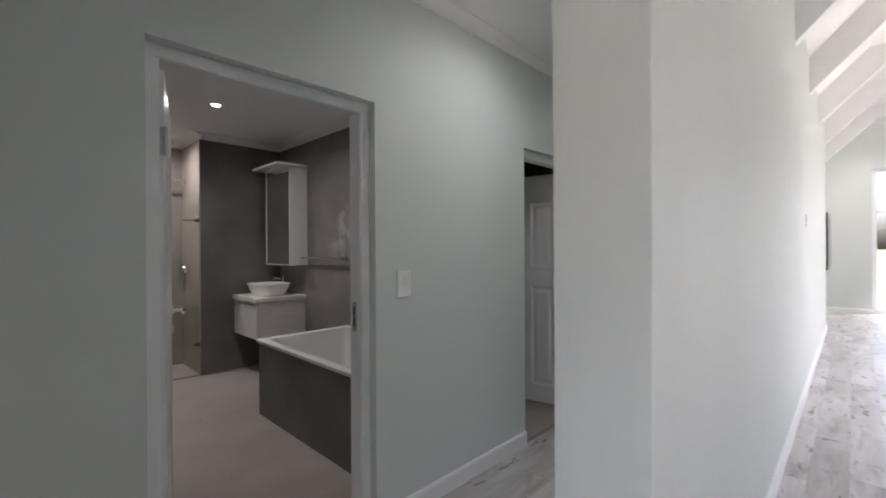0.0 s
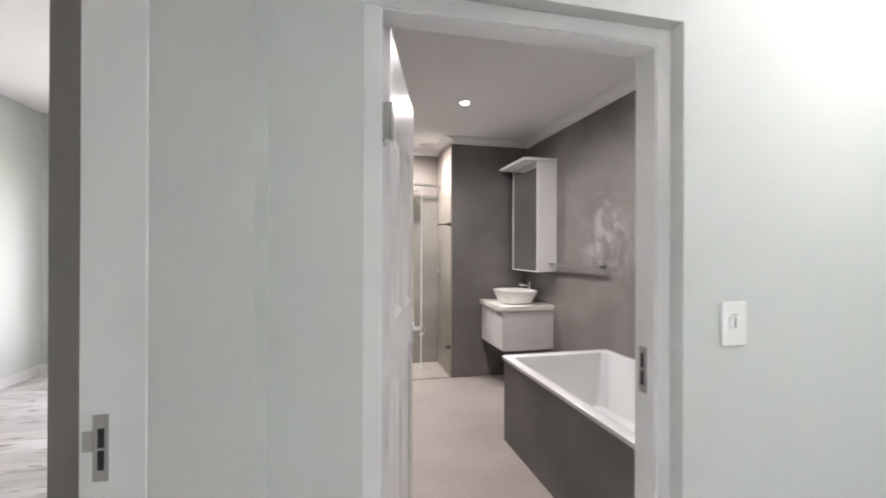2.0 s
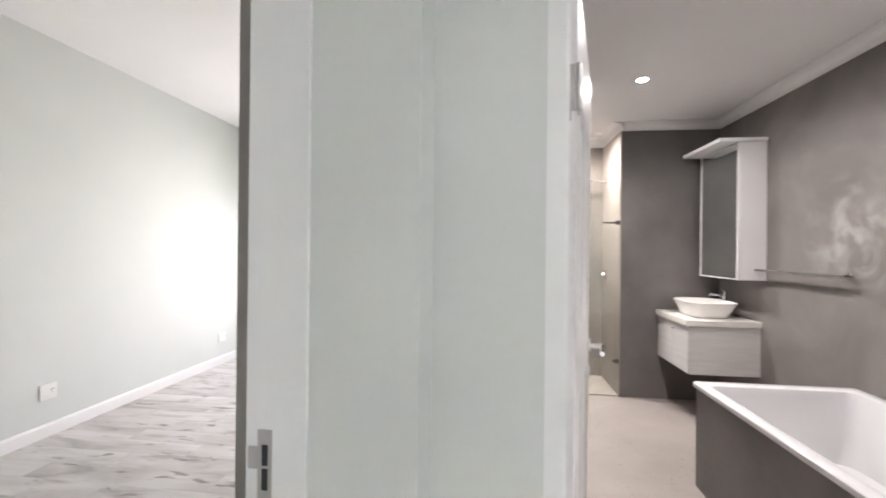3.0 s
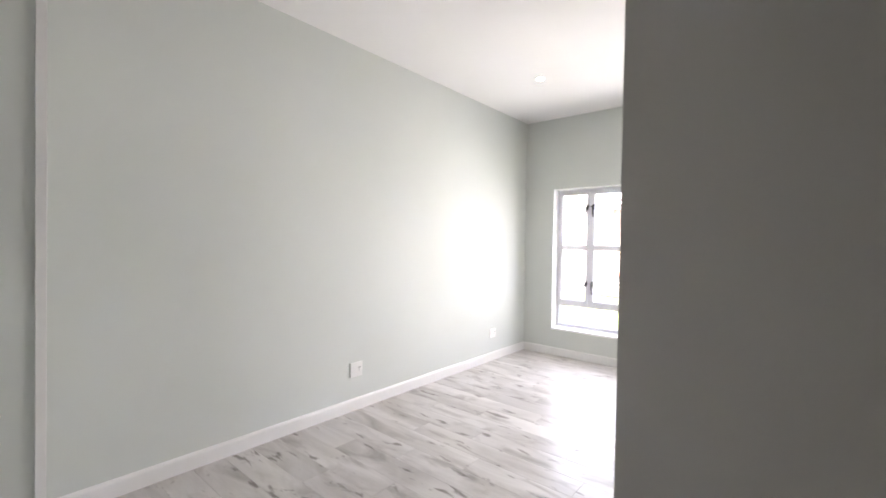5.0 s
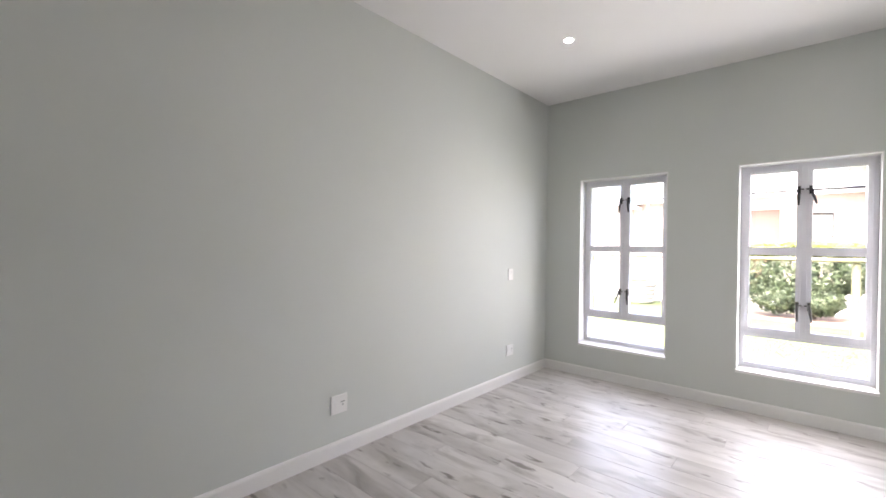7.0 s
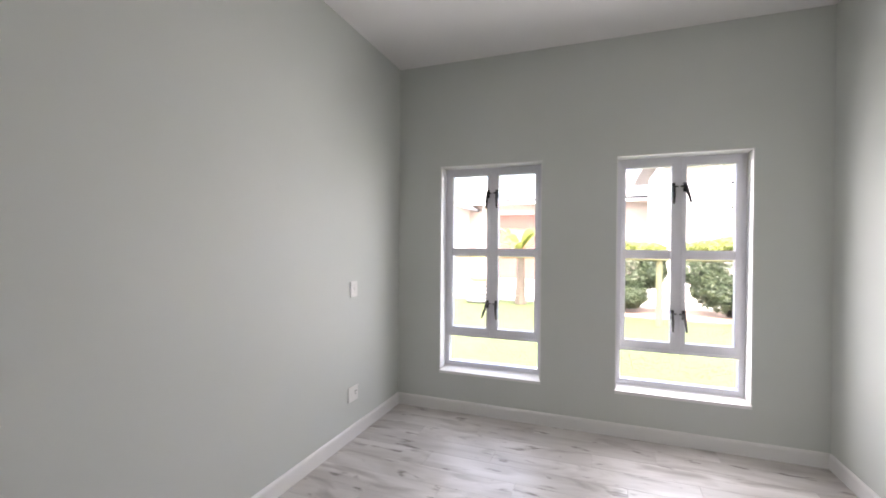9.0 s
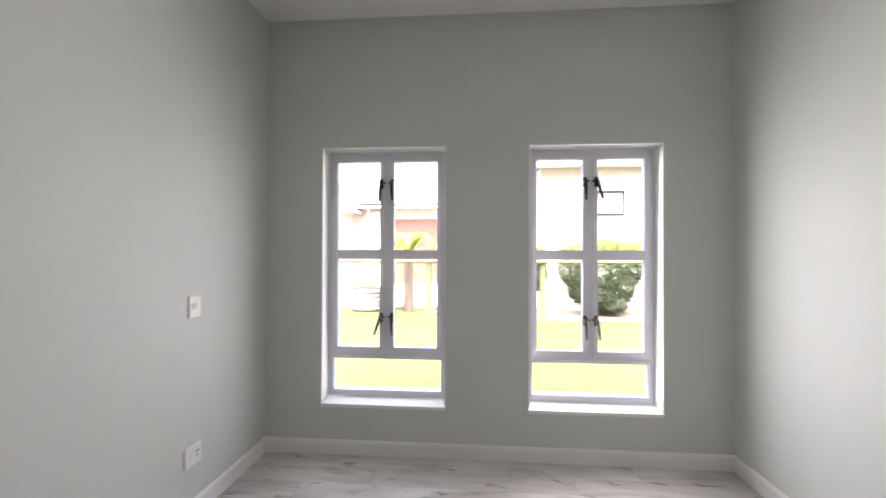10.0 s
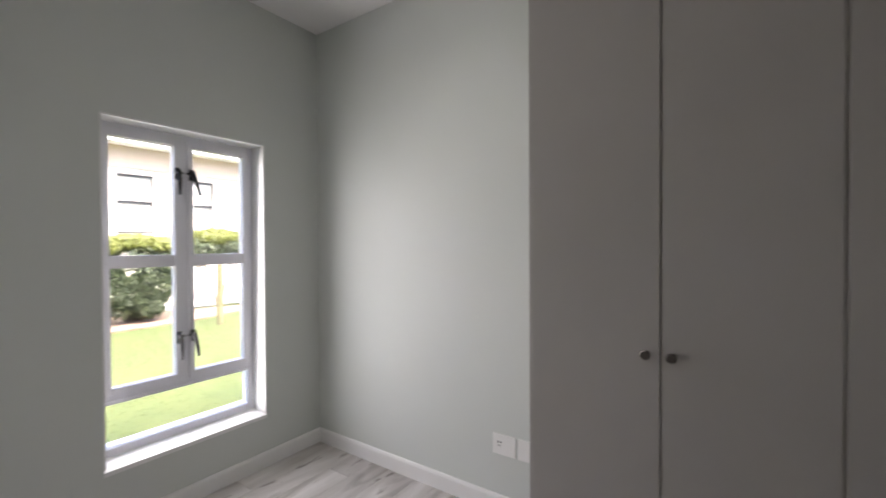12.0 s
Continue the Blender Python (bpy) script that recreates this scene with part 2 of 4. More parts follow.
def finish(name, bm, material, origin, smooth=False):
    bmesh.ops.recalc_face_normals(bm, faces=bm.faces)
    o = Vector(origin)
    for v in bm.verts:
        v.co -= o
    me = bpy.data.meshes.new(name)
    bm.to_mesh(me)
    bm.free()
    me.materials.append(material)
    if smooth:
        me.shade_smooth()
        me.set_sharp_from_angle(angle=radians(40))
    return new(name, me)


def structure(name, bm, material, label, category):
    ob = finish(name, bm, material, (0, 0, 0))
    ORIGIN[ob.name] = Vector((0, 0, 0))
    return tagged(ob, label, category, kind="structure")


def thing(name, base, label, category, group=""):
    ob = new(name)
    ob.location = base
    ob.empty_display_size = 0.1
    ORIGIN[ob.name] = Vector(base)
    return tagged(ob, label, category, group)


def part(name, bm, material, parent, label="", smooth=False):
    o = ORIGIN[parent.name]
    ob = finish(name, bm, material, o, smooth)
    ob.parent = parent
    ORIGIN[ob.name] = o
    return tagged(ob, label) if label else ob


def B(*boxes, bevel=0.0):
    bm = bmesh.new()
    for b in boxes:
        box(bm, *b, bevel=bevel)
    return bm


# ---- sizes of the plan ----
BX0, BX1, BY1, BZ = -3.067, 0.012, 4.718, 2.968      # bedroom
STUB_X, STUB_Y = -2.47, 0.010                        # wall end beside the bedroom entrance
WY = 0.15                                            # inner face of the bathroom front wall
RX, RY = 2.35, 3.47                                  # bathroom right wall, back wall
SHX, SHY = 1.455, 4.15                               # shower side wall, shower back wall
TX0, TZ = 0.20, 2.660                                # bathroom left wall, ceiling
CZ = 2.75                                            # passage ceiling
DZ = 2.09                                            # wall openings' head
W1, W2, WZ0, WZ1 = (-2.675, -1.820), (-1.275, -0.414), 0.336, 2.087
LX1, LY0 = 12.2, -5.6                                # living room end wall, south wall
PX, PX1, PY0, PY1 = 1.02, 9.45, -1.33, -1.08                   # partition end and faces
WF, WS0, WS1 = -0.437, 0.205, 2.888                   # wardrobe front and ends

# ---- walls ----
structure("wall_bedroom_west", B((BX0 - 0.23, BX0, -1.4, BY1 + 0.27, 0, 3.3)), M_WALL, "plain pale sage painted long bedroom wall", "wall")
yw0, yw1 = BY1, BY1 + 0.27
structure("wall_bedroom_windows", B(
    (BX0, W1[0], yw0, yw1, 0, 3.3), (W1[1], W2[0], yw0, yw1, 0, 3.3), (W2[1], BX1 + 0.15, yw0, yw1, 0, 3.3),
    (W1[0], W1[1], yw0, yw1, 0, WZ0), (W1[0], W1[1], yw0, yw1, WZ1, 3.3), (W2[0], W2[1], yw0, yw1, 0, WZ0), (W2[0], W2[1], yw0, yw1, WZ1, 3.3)),
    M_WALL, "pale sage painted bedroom wall with two tall windows", "wall")
structure("wall_bedroom_east", B((BX1, TX0, WS0, BY1, 0, 3.3)), M_WALL, "pale sage painted bedroom wall beside the wardrobe", "wall")
structure("wall_entrance_stub", B((BX0, STUB_X, -1.2, STUB_Y, 0, 3.3)), M_WALL, "pale sage wall end beside the bedroom entrance", "wall")
structure("wall_bedroom_south", B((STUB_X, -0.178, -1.4, -1.2, 0, 3.3)), M_WALL, "plain sage wall behind the bedroom entrance", "wall")
structure("wall_bedroom_door", B((-0.186, 0.101, -0.15, 0, 0, 3.3), (-0.178, -0.03, -1.4, -1.03, 0, 3.3), (-0.178, 0.101, -1.03, -0.15, DZ, 3.3), (-0.186, TX0, 0, WS0, 0, 3.3)),
    M_WALL, "thick sage painted wall with the bedroom doorway", "wall")
structure("wall_bathroom_front", B(
    (TX0, 0.316, 0, WY, 0, 3.3), (1.238, 2.525, 0, WY, 0, 3.3), (0.316, 1.238, 0, WY, DZ, 3.3), (2.525, 3.385, 0, WY, DZ, 3.3), (3.385, 6.2, 0, WY, 0, 3.3)),
    M_WALL, "sage painted passage wall with two doorways", "wall")
structure("wall_passage_end", B((6.0, 6.2, PY1, 0, 0, 3.3)), M_WALL, "plain sage wall closing the passage", "wall")
structure("wall_partition", B((PX, PX1, PY0, PY1, 0, 4.2), bevel=0.006), M_WALL, "sage painted partition wall end between passage and living room", "wall")
structure("wall_living_pier", B((PX1, LX1, -1.17, 0, 0, 4.2)), M_WALL, "pale living room wall behind the television", "wall")
gx0, gx1, gz = -4.6, -1.93, 2.95
structure("wall_living_end", B((LX1, LX1 + 0.23, -1.17, gx1, 0, 4.2), (LX1, LX1 + 0.23, LY0, gx0, 0, 4.2), (LX1, LX1 + 0.23, gx0, gx1, gz, 4.2), (LX1, LX1 + 0.23, -1.17, 0, 0, 4.2), bevel=0),
    M_WALL, "pale living room end wall with a glazed opening", "wall")
# South wall is out of view; its opening is sized to set indoor light.
structure("wall_living_south", B((-1.6, 4.9, LY0 - 0.23, LY0, 0, 4.2), (8.0, LX1, LY0 - 0.23, LY0, 0, 4.2), (4.9, 8.0, LY0 - 0.23, LY0, 3.0, 4.2)), M_WALL,
    "unseen pale living room wall, wide opening sized for daylight", "wall")
# Unseen; added to keep sky light from leaking between the two ceilings.
structure("wall_bulkhead", B((PX - 0.12, PX, LY0, PY0, CZ, 4.2)), M_WALL, "unseen plain wall closing the step above the hall ceiling", "wall")
# Unseen wall; its opening is added to throw light on the partition end.
structure("wall_hall_west", B((-1.6, -1.4, LY0, -3.8, 0, 4.2), (-1.6, -1.4, -2.1, -1.4, 0, 4.2), (-1.6, -1.4, -3.8, -2.1, 2.1, 4.2)), M_WALL, "unseen plain pale hall wall with an opening added for light", "wall")
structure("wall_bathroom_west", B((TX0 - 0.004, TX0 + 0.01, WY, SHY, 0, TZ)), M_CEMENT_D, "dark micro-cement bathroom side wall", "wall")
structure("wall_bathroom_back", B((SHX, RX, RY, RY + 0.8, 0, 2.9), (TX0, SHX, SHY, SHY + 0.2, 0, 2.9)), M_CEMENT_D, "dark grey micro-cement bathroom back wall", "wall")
structure("wall_shower_side", B((SHX - 0.012, SHX, RY + 0.002, SHY, 0, TZ)), M_CEMENT_L, "micro-cement shower side wall, lit tone put into its colour", "wall")
structure("wall_shower_back", B((TX0 + 0.01, SHX - 0.012, SHY - 0.012, SHY, 0, TZ)), M_CEMENT_S, "grey-brown micro-cement shower back wall, less lit tone put into its colour", "wall")
structure("wall_store_room", B((4.3, 4.5, WY, 2.6, 0, 2.9), (RX + 0.15, 4.3, 2.4, 2.6, 0, 2.9)), M_CEMENT_D, "dark-toned walls of the small side room", "wall")


def marked_cement():
    """Grey trowelled cement with one pale, cloudy patch mixed into the colour."""
    m, nt, b = nodes_of("trowelled_grey_cement")
    N, L = nt.nodes.new, nt.links.new
    tc = N("ShaderNodeTexCoord")
    cloud, streak, fine = N("ShaderNodeTexNoise"), N("ShaderNodeTexNoise"), N("ShaderNodeTexNoise")
    cloud.inputs["Scale"].default_value, cloud.inputs["Detail"].default_value, cloud.inputs["Distortion"].default_value = 1.5, 6, 0.8
    streak.inputs["Scale"].default_value, streak.inputs["Detail"].default_value, streak.inputs["Distortion"].default_value = 4.0, 8, 1.6
    fine.inputs["Scale"].default_value = 90
    for n_ in (cloud, streak, fine):
        L(tc.outputs["Object"], n_.inputs["Vector"])
    ramp = N("ShaderNodeValToRGB")
    ramp.color_ramp.elements[0].position, ramp.color_ramp.elements[0].color = 0.32, (0.15, 0.135, 0.128, 1)
    ramp.color_ramp.elements[1].position, ramp.color_ramp.elements[1].color = 0.70, (0.26, 0.235, 0.222, 1)
    L(cloud.outputs["Fac"], ramp.inputs["Fac"])
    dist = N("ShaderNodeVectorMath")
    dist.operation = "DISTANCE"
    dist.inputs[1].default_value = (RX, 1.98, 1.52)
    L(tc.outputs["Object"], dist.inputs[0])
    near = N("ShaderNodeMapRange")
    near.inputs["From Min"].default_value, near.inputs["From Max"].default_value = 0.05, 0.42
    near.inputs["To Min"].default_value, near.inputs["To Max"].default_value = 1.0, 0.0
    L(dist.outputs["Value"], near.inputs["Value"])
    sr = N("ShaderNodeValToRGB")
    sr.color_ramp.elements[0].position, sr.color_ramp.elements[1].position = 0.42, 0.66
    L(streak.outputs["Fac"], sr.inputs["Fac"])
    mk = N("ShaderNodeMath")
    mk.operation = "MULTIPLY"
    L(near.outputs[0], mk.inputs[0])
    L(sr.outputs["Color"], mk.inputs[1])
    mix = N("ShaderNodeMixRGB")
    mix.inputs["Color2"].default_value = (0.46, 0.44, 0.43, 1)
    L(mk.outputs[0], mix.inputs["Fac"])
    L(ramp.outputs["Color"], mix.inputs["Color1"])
    L(mix.outputs[0], b.inputs["Base Color"])
    rr = N("ShaderNodeMapRange")
    rr.inputs["To Min"].default_value, rr.inputs["To Max"].default_value = 0.30, 0.55
    L(cloud.outputs["Fac"], rr.inputs["Value"])
    L(rr.outputs[0], b.inputs["Roughness"])
    bp = N("ShaderNodeBump")
    bp.inputs["Strength"].default_value, bp.inputs["Distance"].default_value = 0.08, 0.01
    L(streak.outputs["Fac"], bp.inputs["Height"])
    L(bp.outputs[0], b.inputs["Normal"])
    return m


structure("wall_bathroom_east", B((RX, RX + 0.15, WY, RY + 0.8, 0, 2.9)), marked_cement(), "trowelled grey cement bathroom wall with a pale mark", "wall")

# ---- ceilings ----
structure("ceiling_bedroom", B((BX0, BX1 + 0.1, -1.2, BY1, BZ, BZ + 0.1)), M_CEIL, "flat white bedroom ceiling", "ceiling")
structure("ceiling_bathroom", B((TX0, RX, WY, SHY, TZ, TZ + 0.1)), M_CEIL, "flat white bathroom ceiling", "ceiling")
structure("ceiling_passage", B((0.101, 6.0, PY1, 0, CZ, CZ + 0.1), (-1.4, PX, LY0, PY1, CZ + 0.003, CZ + 0.1)), M_CEIL, "flat white passage ceiling", "ceiling")
# Dark cement on this ceiling puts the unlit room's gloom into the colour.
structure("ceiling_store_room", B((RX + 0.15, 4.3, WY, 2.4, 2.5, 2.6)), M_CEMENT_D, "ceiling of the small unlit side room, its gloom put into the colour", "ceiling")
bm = bmesh.new()
prism(bm, [(-1.2, 3.25), (-1.2, 3.4), (-1.75, 4.0), (LY0, 4.0), (LY0, 3.86), (-1.81, 3.86)], "x", PX, LX1)
structure("ceiling_living", bm, M_CEIL, "white vaulted living room ceiling", "ceiling")


def cornice(name, runs, z, h, w, label):
    """A coved ceiling moulding along straight runs (axis, from, to, wall place, side)."""
    bm = bmesh.new()
    cove = [(0, 0), (0, -h), (0.012, -h)] + [(0.012 + (w - 0.024) * (1 - math.cos(a)), -h + (h - 0.008) * math.sin(a)) for a in (0.3, 0.6, 0.9, 1.2, 1.5)] + [(w, -0.006), (w, 0)]
    for axis, a, b, place, side in runs:
        prism(bm, [(place + side * d, z + dz) for d, dz in cove], axis, a, b)
    return structure(name, bm, M_CEIL, label, "cornice")


cornice("trim_bathroom_cornice", [("y", WY, RY, RX, -1), ("x", SHX, RX, RY, -1), ("y", RY - 0.08, SHY, SHX, -1), ("x", TX0, SHX, SHY, -1), ("y", WY, SHY, TX0 + 0.01, 1)], TZ, 0.066, 0.105, "white coved bathroom cornice")
cornice("trim_passage_cornice", [("x", 0.101, 6.0, 0, -1), ("x", PX, 6.0, PY1, 1)], CZ, 0.065, 0.07, "white coved passage cornice")

# ---- floors ----
structure("floor_bathroom", B((TX0, RX, 0.03, SHY, -0.1, 0.004), (RX + 0.15, 4.3, 0.03, 2.4, -0.1, 0.004)), M_CEMENT_F, "smooth warm grey cement floor", "floor")
floor = structure("floor", B((BX0 - 0.1, LX1, LY0, 0.03, -0.15, -0.012), (BX0 - 0.1, TX0, 0.03, BY1 + 0.1, -0.15, -0.012)), M_CEMENT_F, "grey oak-look plank floor of bedroom and passage", "floor")


# ---- skirtings ----
def skirting(name, runs, label, h=0.098, t=0.015):
    bm = bmesh.new()
    for axis, a, b, place, side in runs:
        prism(bm, [(place, -0.002), (place + side * t, -0.002), (place + side * t, h - 0.016), (place + side * t * 0.75, h - 0.006), (place + side * t * 0.4, h), (place, h)], axis, a, b)
    return structure(name, bm, M_TRIM, label, "skirting")


skirting("baseboard_bedroom", [("y", STUB_Y, BY1 - 0.014, BX0, 1), ("x", BX0, BX1, BY1, -1), ("y", WS1 + 0.002, BY1 - 0.014, BX1, -1), ("x", BX0 + 0.014, STUB_X, STUB_Y, 1)], "white painted bedroom skirting board")
skirting("baseboard_passage", [("x", 1.238, 2.525, 0, -1), ("x", 3.385, 6.0, 0, -1), ("x", 0.101, 0.316, 0, -1), ("x", PX, PX1, PY0, -1), ("x", PX1, LX1, -1.17, -1), ("y", gx1, -1.185, LX1, -1)], "white painted passage skirting board")


# ---- windows ----
def window(name, x0, x1, label):
    z0, z1, yf = WZ0 + 0.014, WZ1, BY1 + 0.135
    w = thing(name, (x0, yf, z0), label, "window")
    w["kind"] = "structure"
    t, zt, zc = 0.042, 0.617, 0.660          # frame width, transom's underside and top
    part("window_frame", B((x0, x0 + t, yf, yf + 0.06, z0, z1), (x1 - t, x1, yf, yf + 0.06, z0, z1), (x0 + t, x1 - t, yf, yf + 0.06, z1 - t, z1), (x0 + t, x1 - t, yf, yf + 0.06, z0, z0 + t),
        (x0 + t, x1 - t, yf, yf + 0.06, zt, zc), bevel=0.003), M_ALU, w, "white coated window frame")
    xm = (x0 + x1) / 2
    part("mullion", B((xm - 0.019, xm + 0.019, yf - 0.004, yf + 0.06, zc, z1 - t), bevel=0.003), M_ALU, w)
    part("transom_bead", B((x0 + t, x1 - t, yf - 0.008, yf, zt + 0.012, zt + 0.020), bevel=0.002), M_ALU, w)
    bm = bmesh.new()
    prism(bm, [(BY1 - 0.003, WZ0 - 0.02), (BY1 - 0.003, WZ0 + 0.002), (yf, z0 + 0.004), (yf, WZ0 - 0.02)], "x", x0 - 0.001, x1 + 0.001)
    part("window_sill", bm, M_REVEAL, w, "white painted sloping sill")
    yo = BY1 + 0.27
    for sx, tx in ((x0, x0 + 0.008), (x1 - 0.008, x1)):
        part("reveal_lining", B((sx, tx, BY1 - 0.002, yf, z0, z1)), M_REVEAL, w, "white painted reveal")
        part("outer_reveal", B((sx, tx, yf + 0.06, yo + 0.004, z0, z1)), M_REVEAL, w, "white painted outer reveal")
    part("reveal_lining", B((x0 + 0.008, x1 - 0.008, BY1 - 0.002, yf, z1 - 0.008, z1)), M_REVEAL, w, "white painted reveal")
    part("outer_sill", B((x0 - 0.03, x1 + 0.03, yf + 0.055, yo + 0.05, WZ0 - 0.03, z0 + 0.010), bevel=0.004), M_REVEAL, w, "white painted outer sill")
    s = 0.030
    for ca, cb, side in ((x0 + t, xm - 0.019, 1), (xm + 0.019, x1 - t, -1)):
        c0, c1, y0, y1 = zc, z1 - t, yf - 0.012, yf + 0.045
        bars = [(ca, ca + s, y0, y1, c0, c1), (cb - s, cb, y0, y1, c0, c1), (ca + s, cb - s, y0, y1, c1 - s - 0.004, c1), (ca + s, cb - s, y0, y1, c0, c0 + s + 0.010), (ca + s, cb - s, y0 + 0.006, y1 - 0.01, 1.322, 1.388)]
        sash = part("casement", B(*bars, bevel=0.003), M_ALU, w, "white casement sash")
        for p0, p1 in ((c0 + s, 1.325), (1.385, c1 - s)):
            pane = part("pane", B((ca + s - 0.004, cb - s + 0.004, yf + 0.012, yf + 0.017, p0, p1)), M_GLASS, sash)
            pane.visible_shadow = False
        hx = cb - s / 2 - 0.004 if side == 1 else ca + s / 2 + 0.004
        upper = (0.08 if side == 1 else 0.05) if x0 < -2 else (0.0 if side == 1 else 0.30)
        lower = (0.34 if side == 1 else 0.08) if x0 < -2 else (0.03 if side == 1 else 0.14)
        for hz, lean in ((1.855, upper), (0.913, lower)):
            sgn = side if x0 < -2 and side == 1 else -1
            bm = bmesh.new()
            box(bm, hx - 0.012, hx + 0.012, y0 - 0.008, y0, hz - 0.036, hz + 0.032, bevel=0.002)
            rod(bm, (hx, y0 - 0.006, hz), (hx, y0 - 0.028, hz), 0.011, 0.010, 12)
            knee = Vector((hx - sgn * 0.05 * math.sin(lean), y0 - 0.040, hz - 0.05 * math.cos(lean)))
            tip = Vector((hx - sgn * 0.125 * math.sin(lean), y0 - 0.036, hz - 0.125 * math.cos(lean)))
            rod(bm, (hx, y0 - 0.028, hz + 0.018), knee, 0.010, 0.011, 10)
            rod(bm, knee, tip, 0.011, 0.007, 10)
            rod(bm, (hx - side * 0.004, y0 - 0.014, hz + 0.004), (hx + side * 0.030, y0 - 0.010, hz + 0.004), 0.0065, 0.005, 8)
            part("handle", bm, M_BLACK, sash, "black lever window fastener")
    pane = part("pane", B((x0 + t - 0.004, x1 - t + 0.004, yf + 0.028, yf + 0.033, z0 + t - 0.004, zt + 0.004)), M_GLASS, w)
    pane.visible_shadow = False
    return w


window("window_1", *W1, "tall white casement window with black fasteners, closed")
window("window_2", *W2, "tall white casement window with black fasteners, closed")


# ---- doors ----
def steel_frame(name, x0, x1, label, y0=0.050, y1=None, stop_side=1):
    y1 = WY - 0.001 if y1 is None else y1
    f = thing(name, (x0, y0, 0), label, "door frame")
    f["kind"] = "structure"
    t = 0.047
    for xa, xb, xc in ((x0, x0 + t, x0 + t + 0.004), (x1, x1 - t, x1 - t - 0.004)):
        lo, hi = sorted((xa, xb))
        slo, shi = sorted((xb, xc))
        part("jamb", B((lo, hi, y0, y1, 0, DZ - t), bevel=0.004), M_STEEL_FRAME, f)
        part("door_stop", B((slo, shi, y0 + 0.006, y0 + 0.040, 0, DZ - t), bevel=0.0015), M_STEEL_FRAME, f)
    part("head", B((x0, x1, y0, y1, DZ - t, DZ), bevel=0.004), M_STEEL_FRAME, f)
    part("door_stop", B((x0 + t, x1 - t, y0 + 0.006, y0 + 0.040, DZ - t - 0.004, DZ - t), bevel=0.0015), M_STEEL_FRAME, f)
    return f


frame_bath = steel_frame("door_frame_1", 0.316, 1.238, "white steel door frame of the bathroom")
frame_store = steel_frame("door_frame_2", 2.525, 3.385, "white steel door frame of the side room")
sp = part("strike_plate", B((1.1868, 1.1906, 0.094, 0.124, 0.975, 1.118)), M_BRUSH, frame_bath, "steel strike plate with two slots")
for z0 in (0.998, 1.052):
    part("slot", B((1.1858, 1.1869, 0.103, 0.115, z0, z0 + 0.045)), M_BLACK, sp)


for z0 in (0.22, 1.70):
    hl = part("hinge_leaf", B((0.3625, 0.381, 0.114, 0.117, z0, z0 + 0.10), bevel=0.001), M_BRUSH, frame_bath, "steel hinge leaf with screws")
    for dz in (0.018, 0.05, 0.082):
        part("screw", rod(bmesh.new(), (0.372, 0.1125, z0 + dz), (0.372, 0.1145, z0 + dz), 0.0035, None, 10), M_DARKMET, hl)


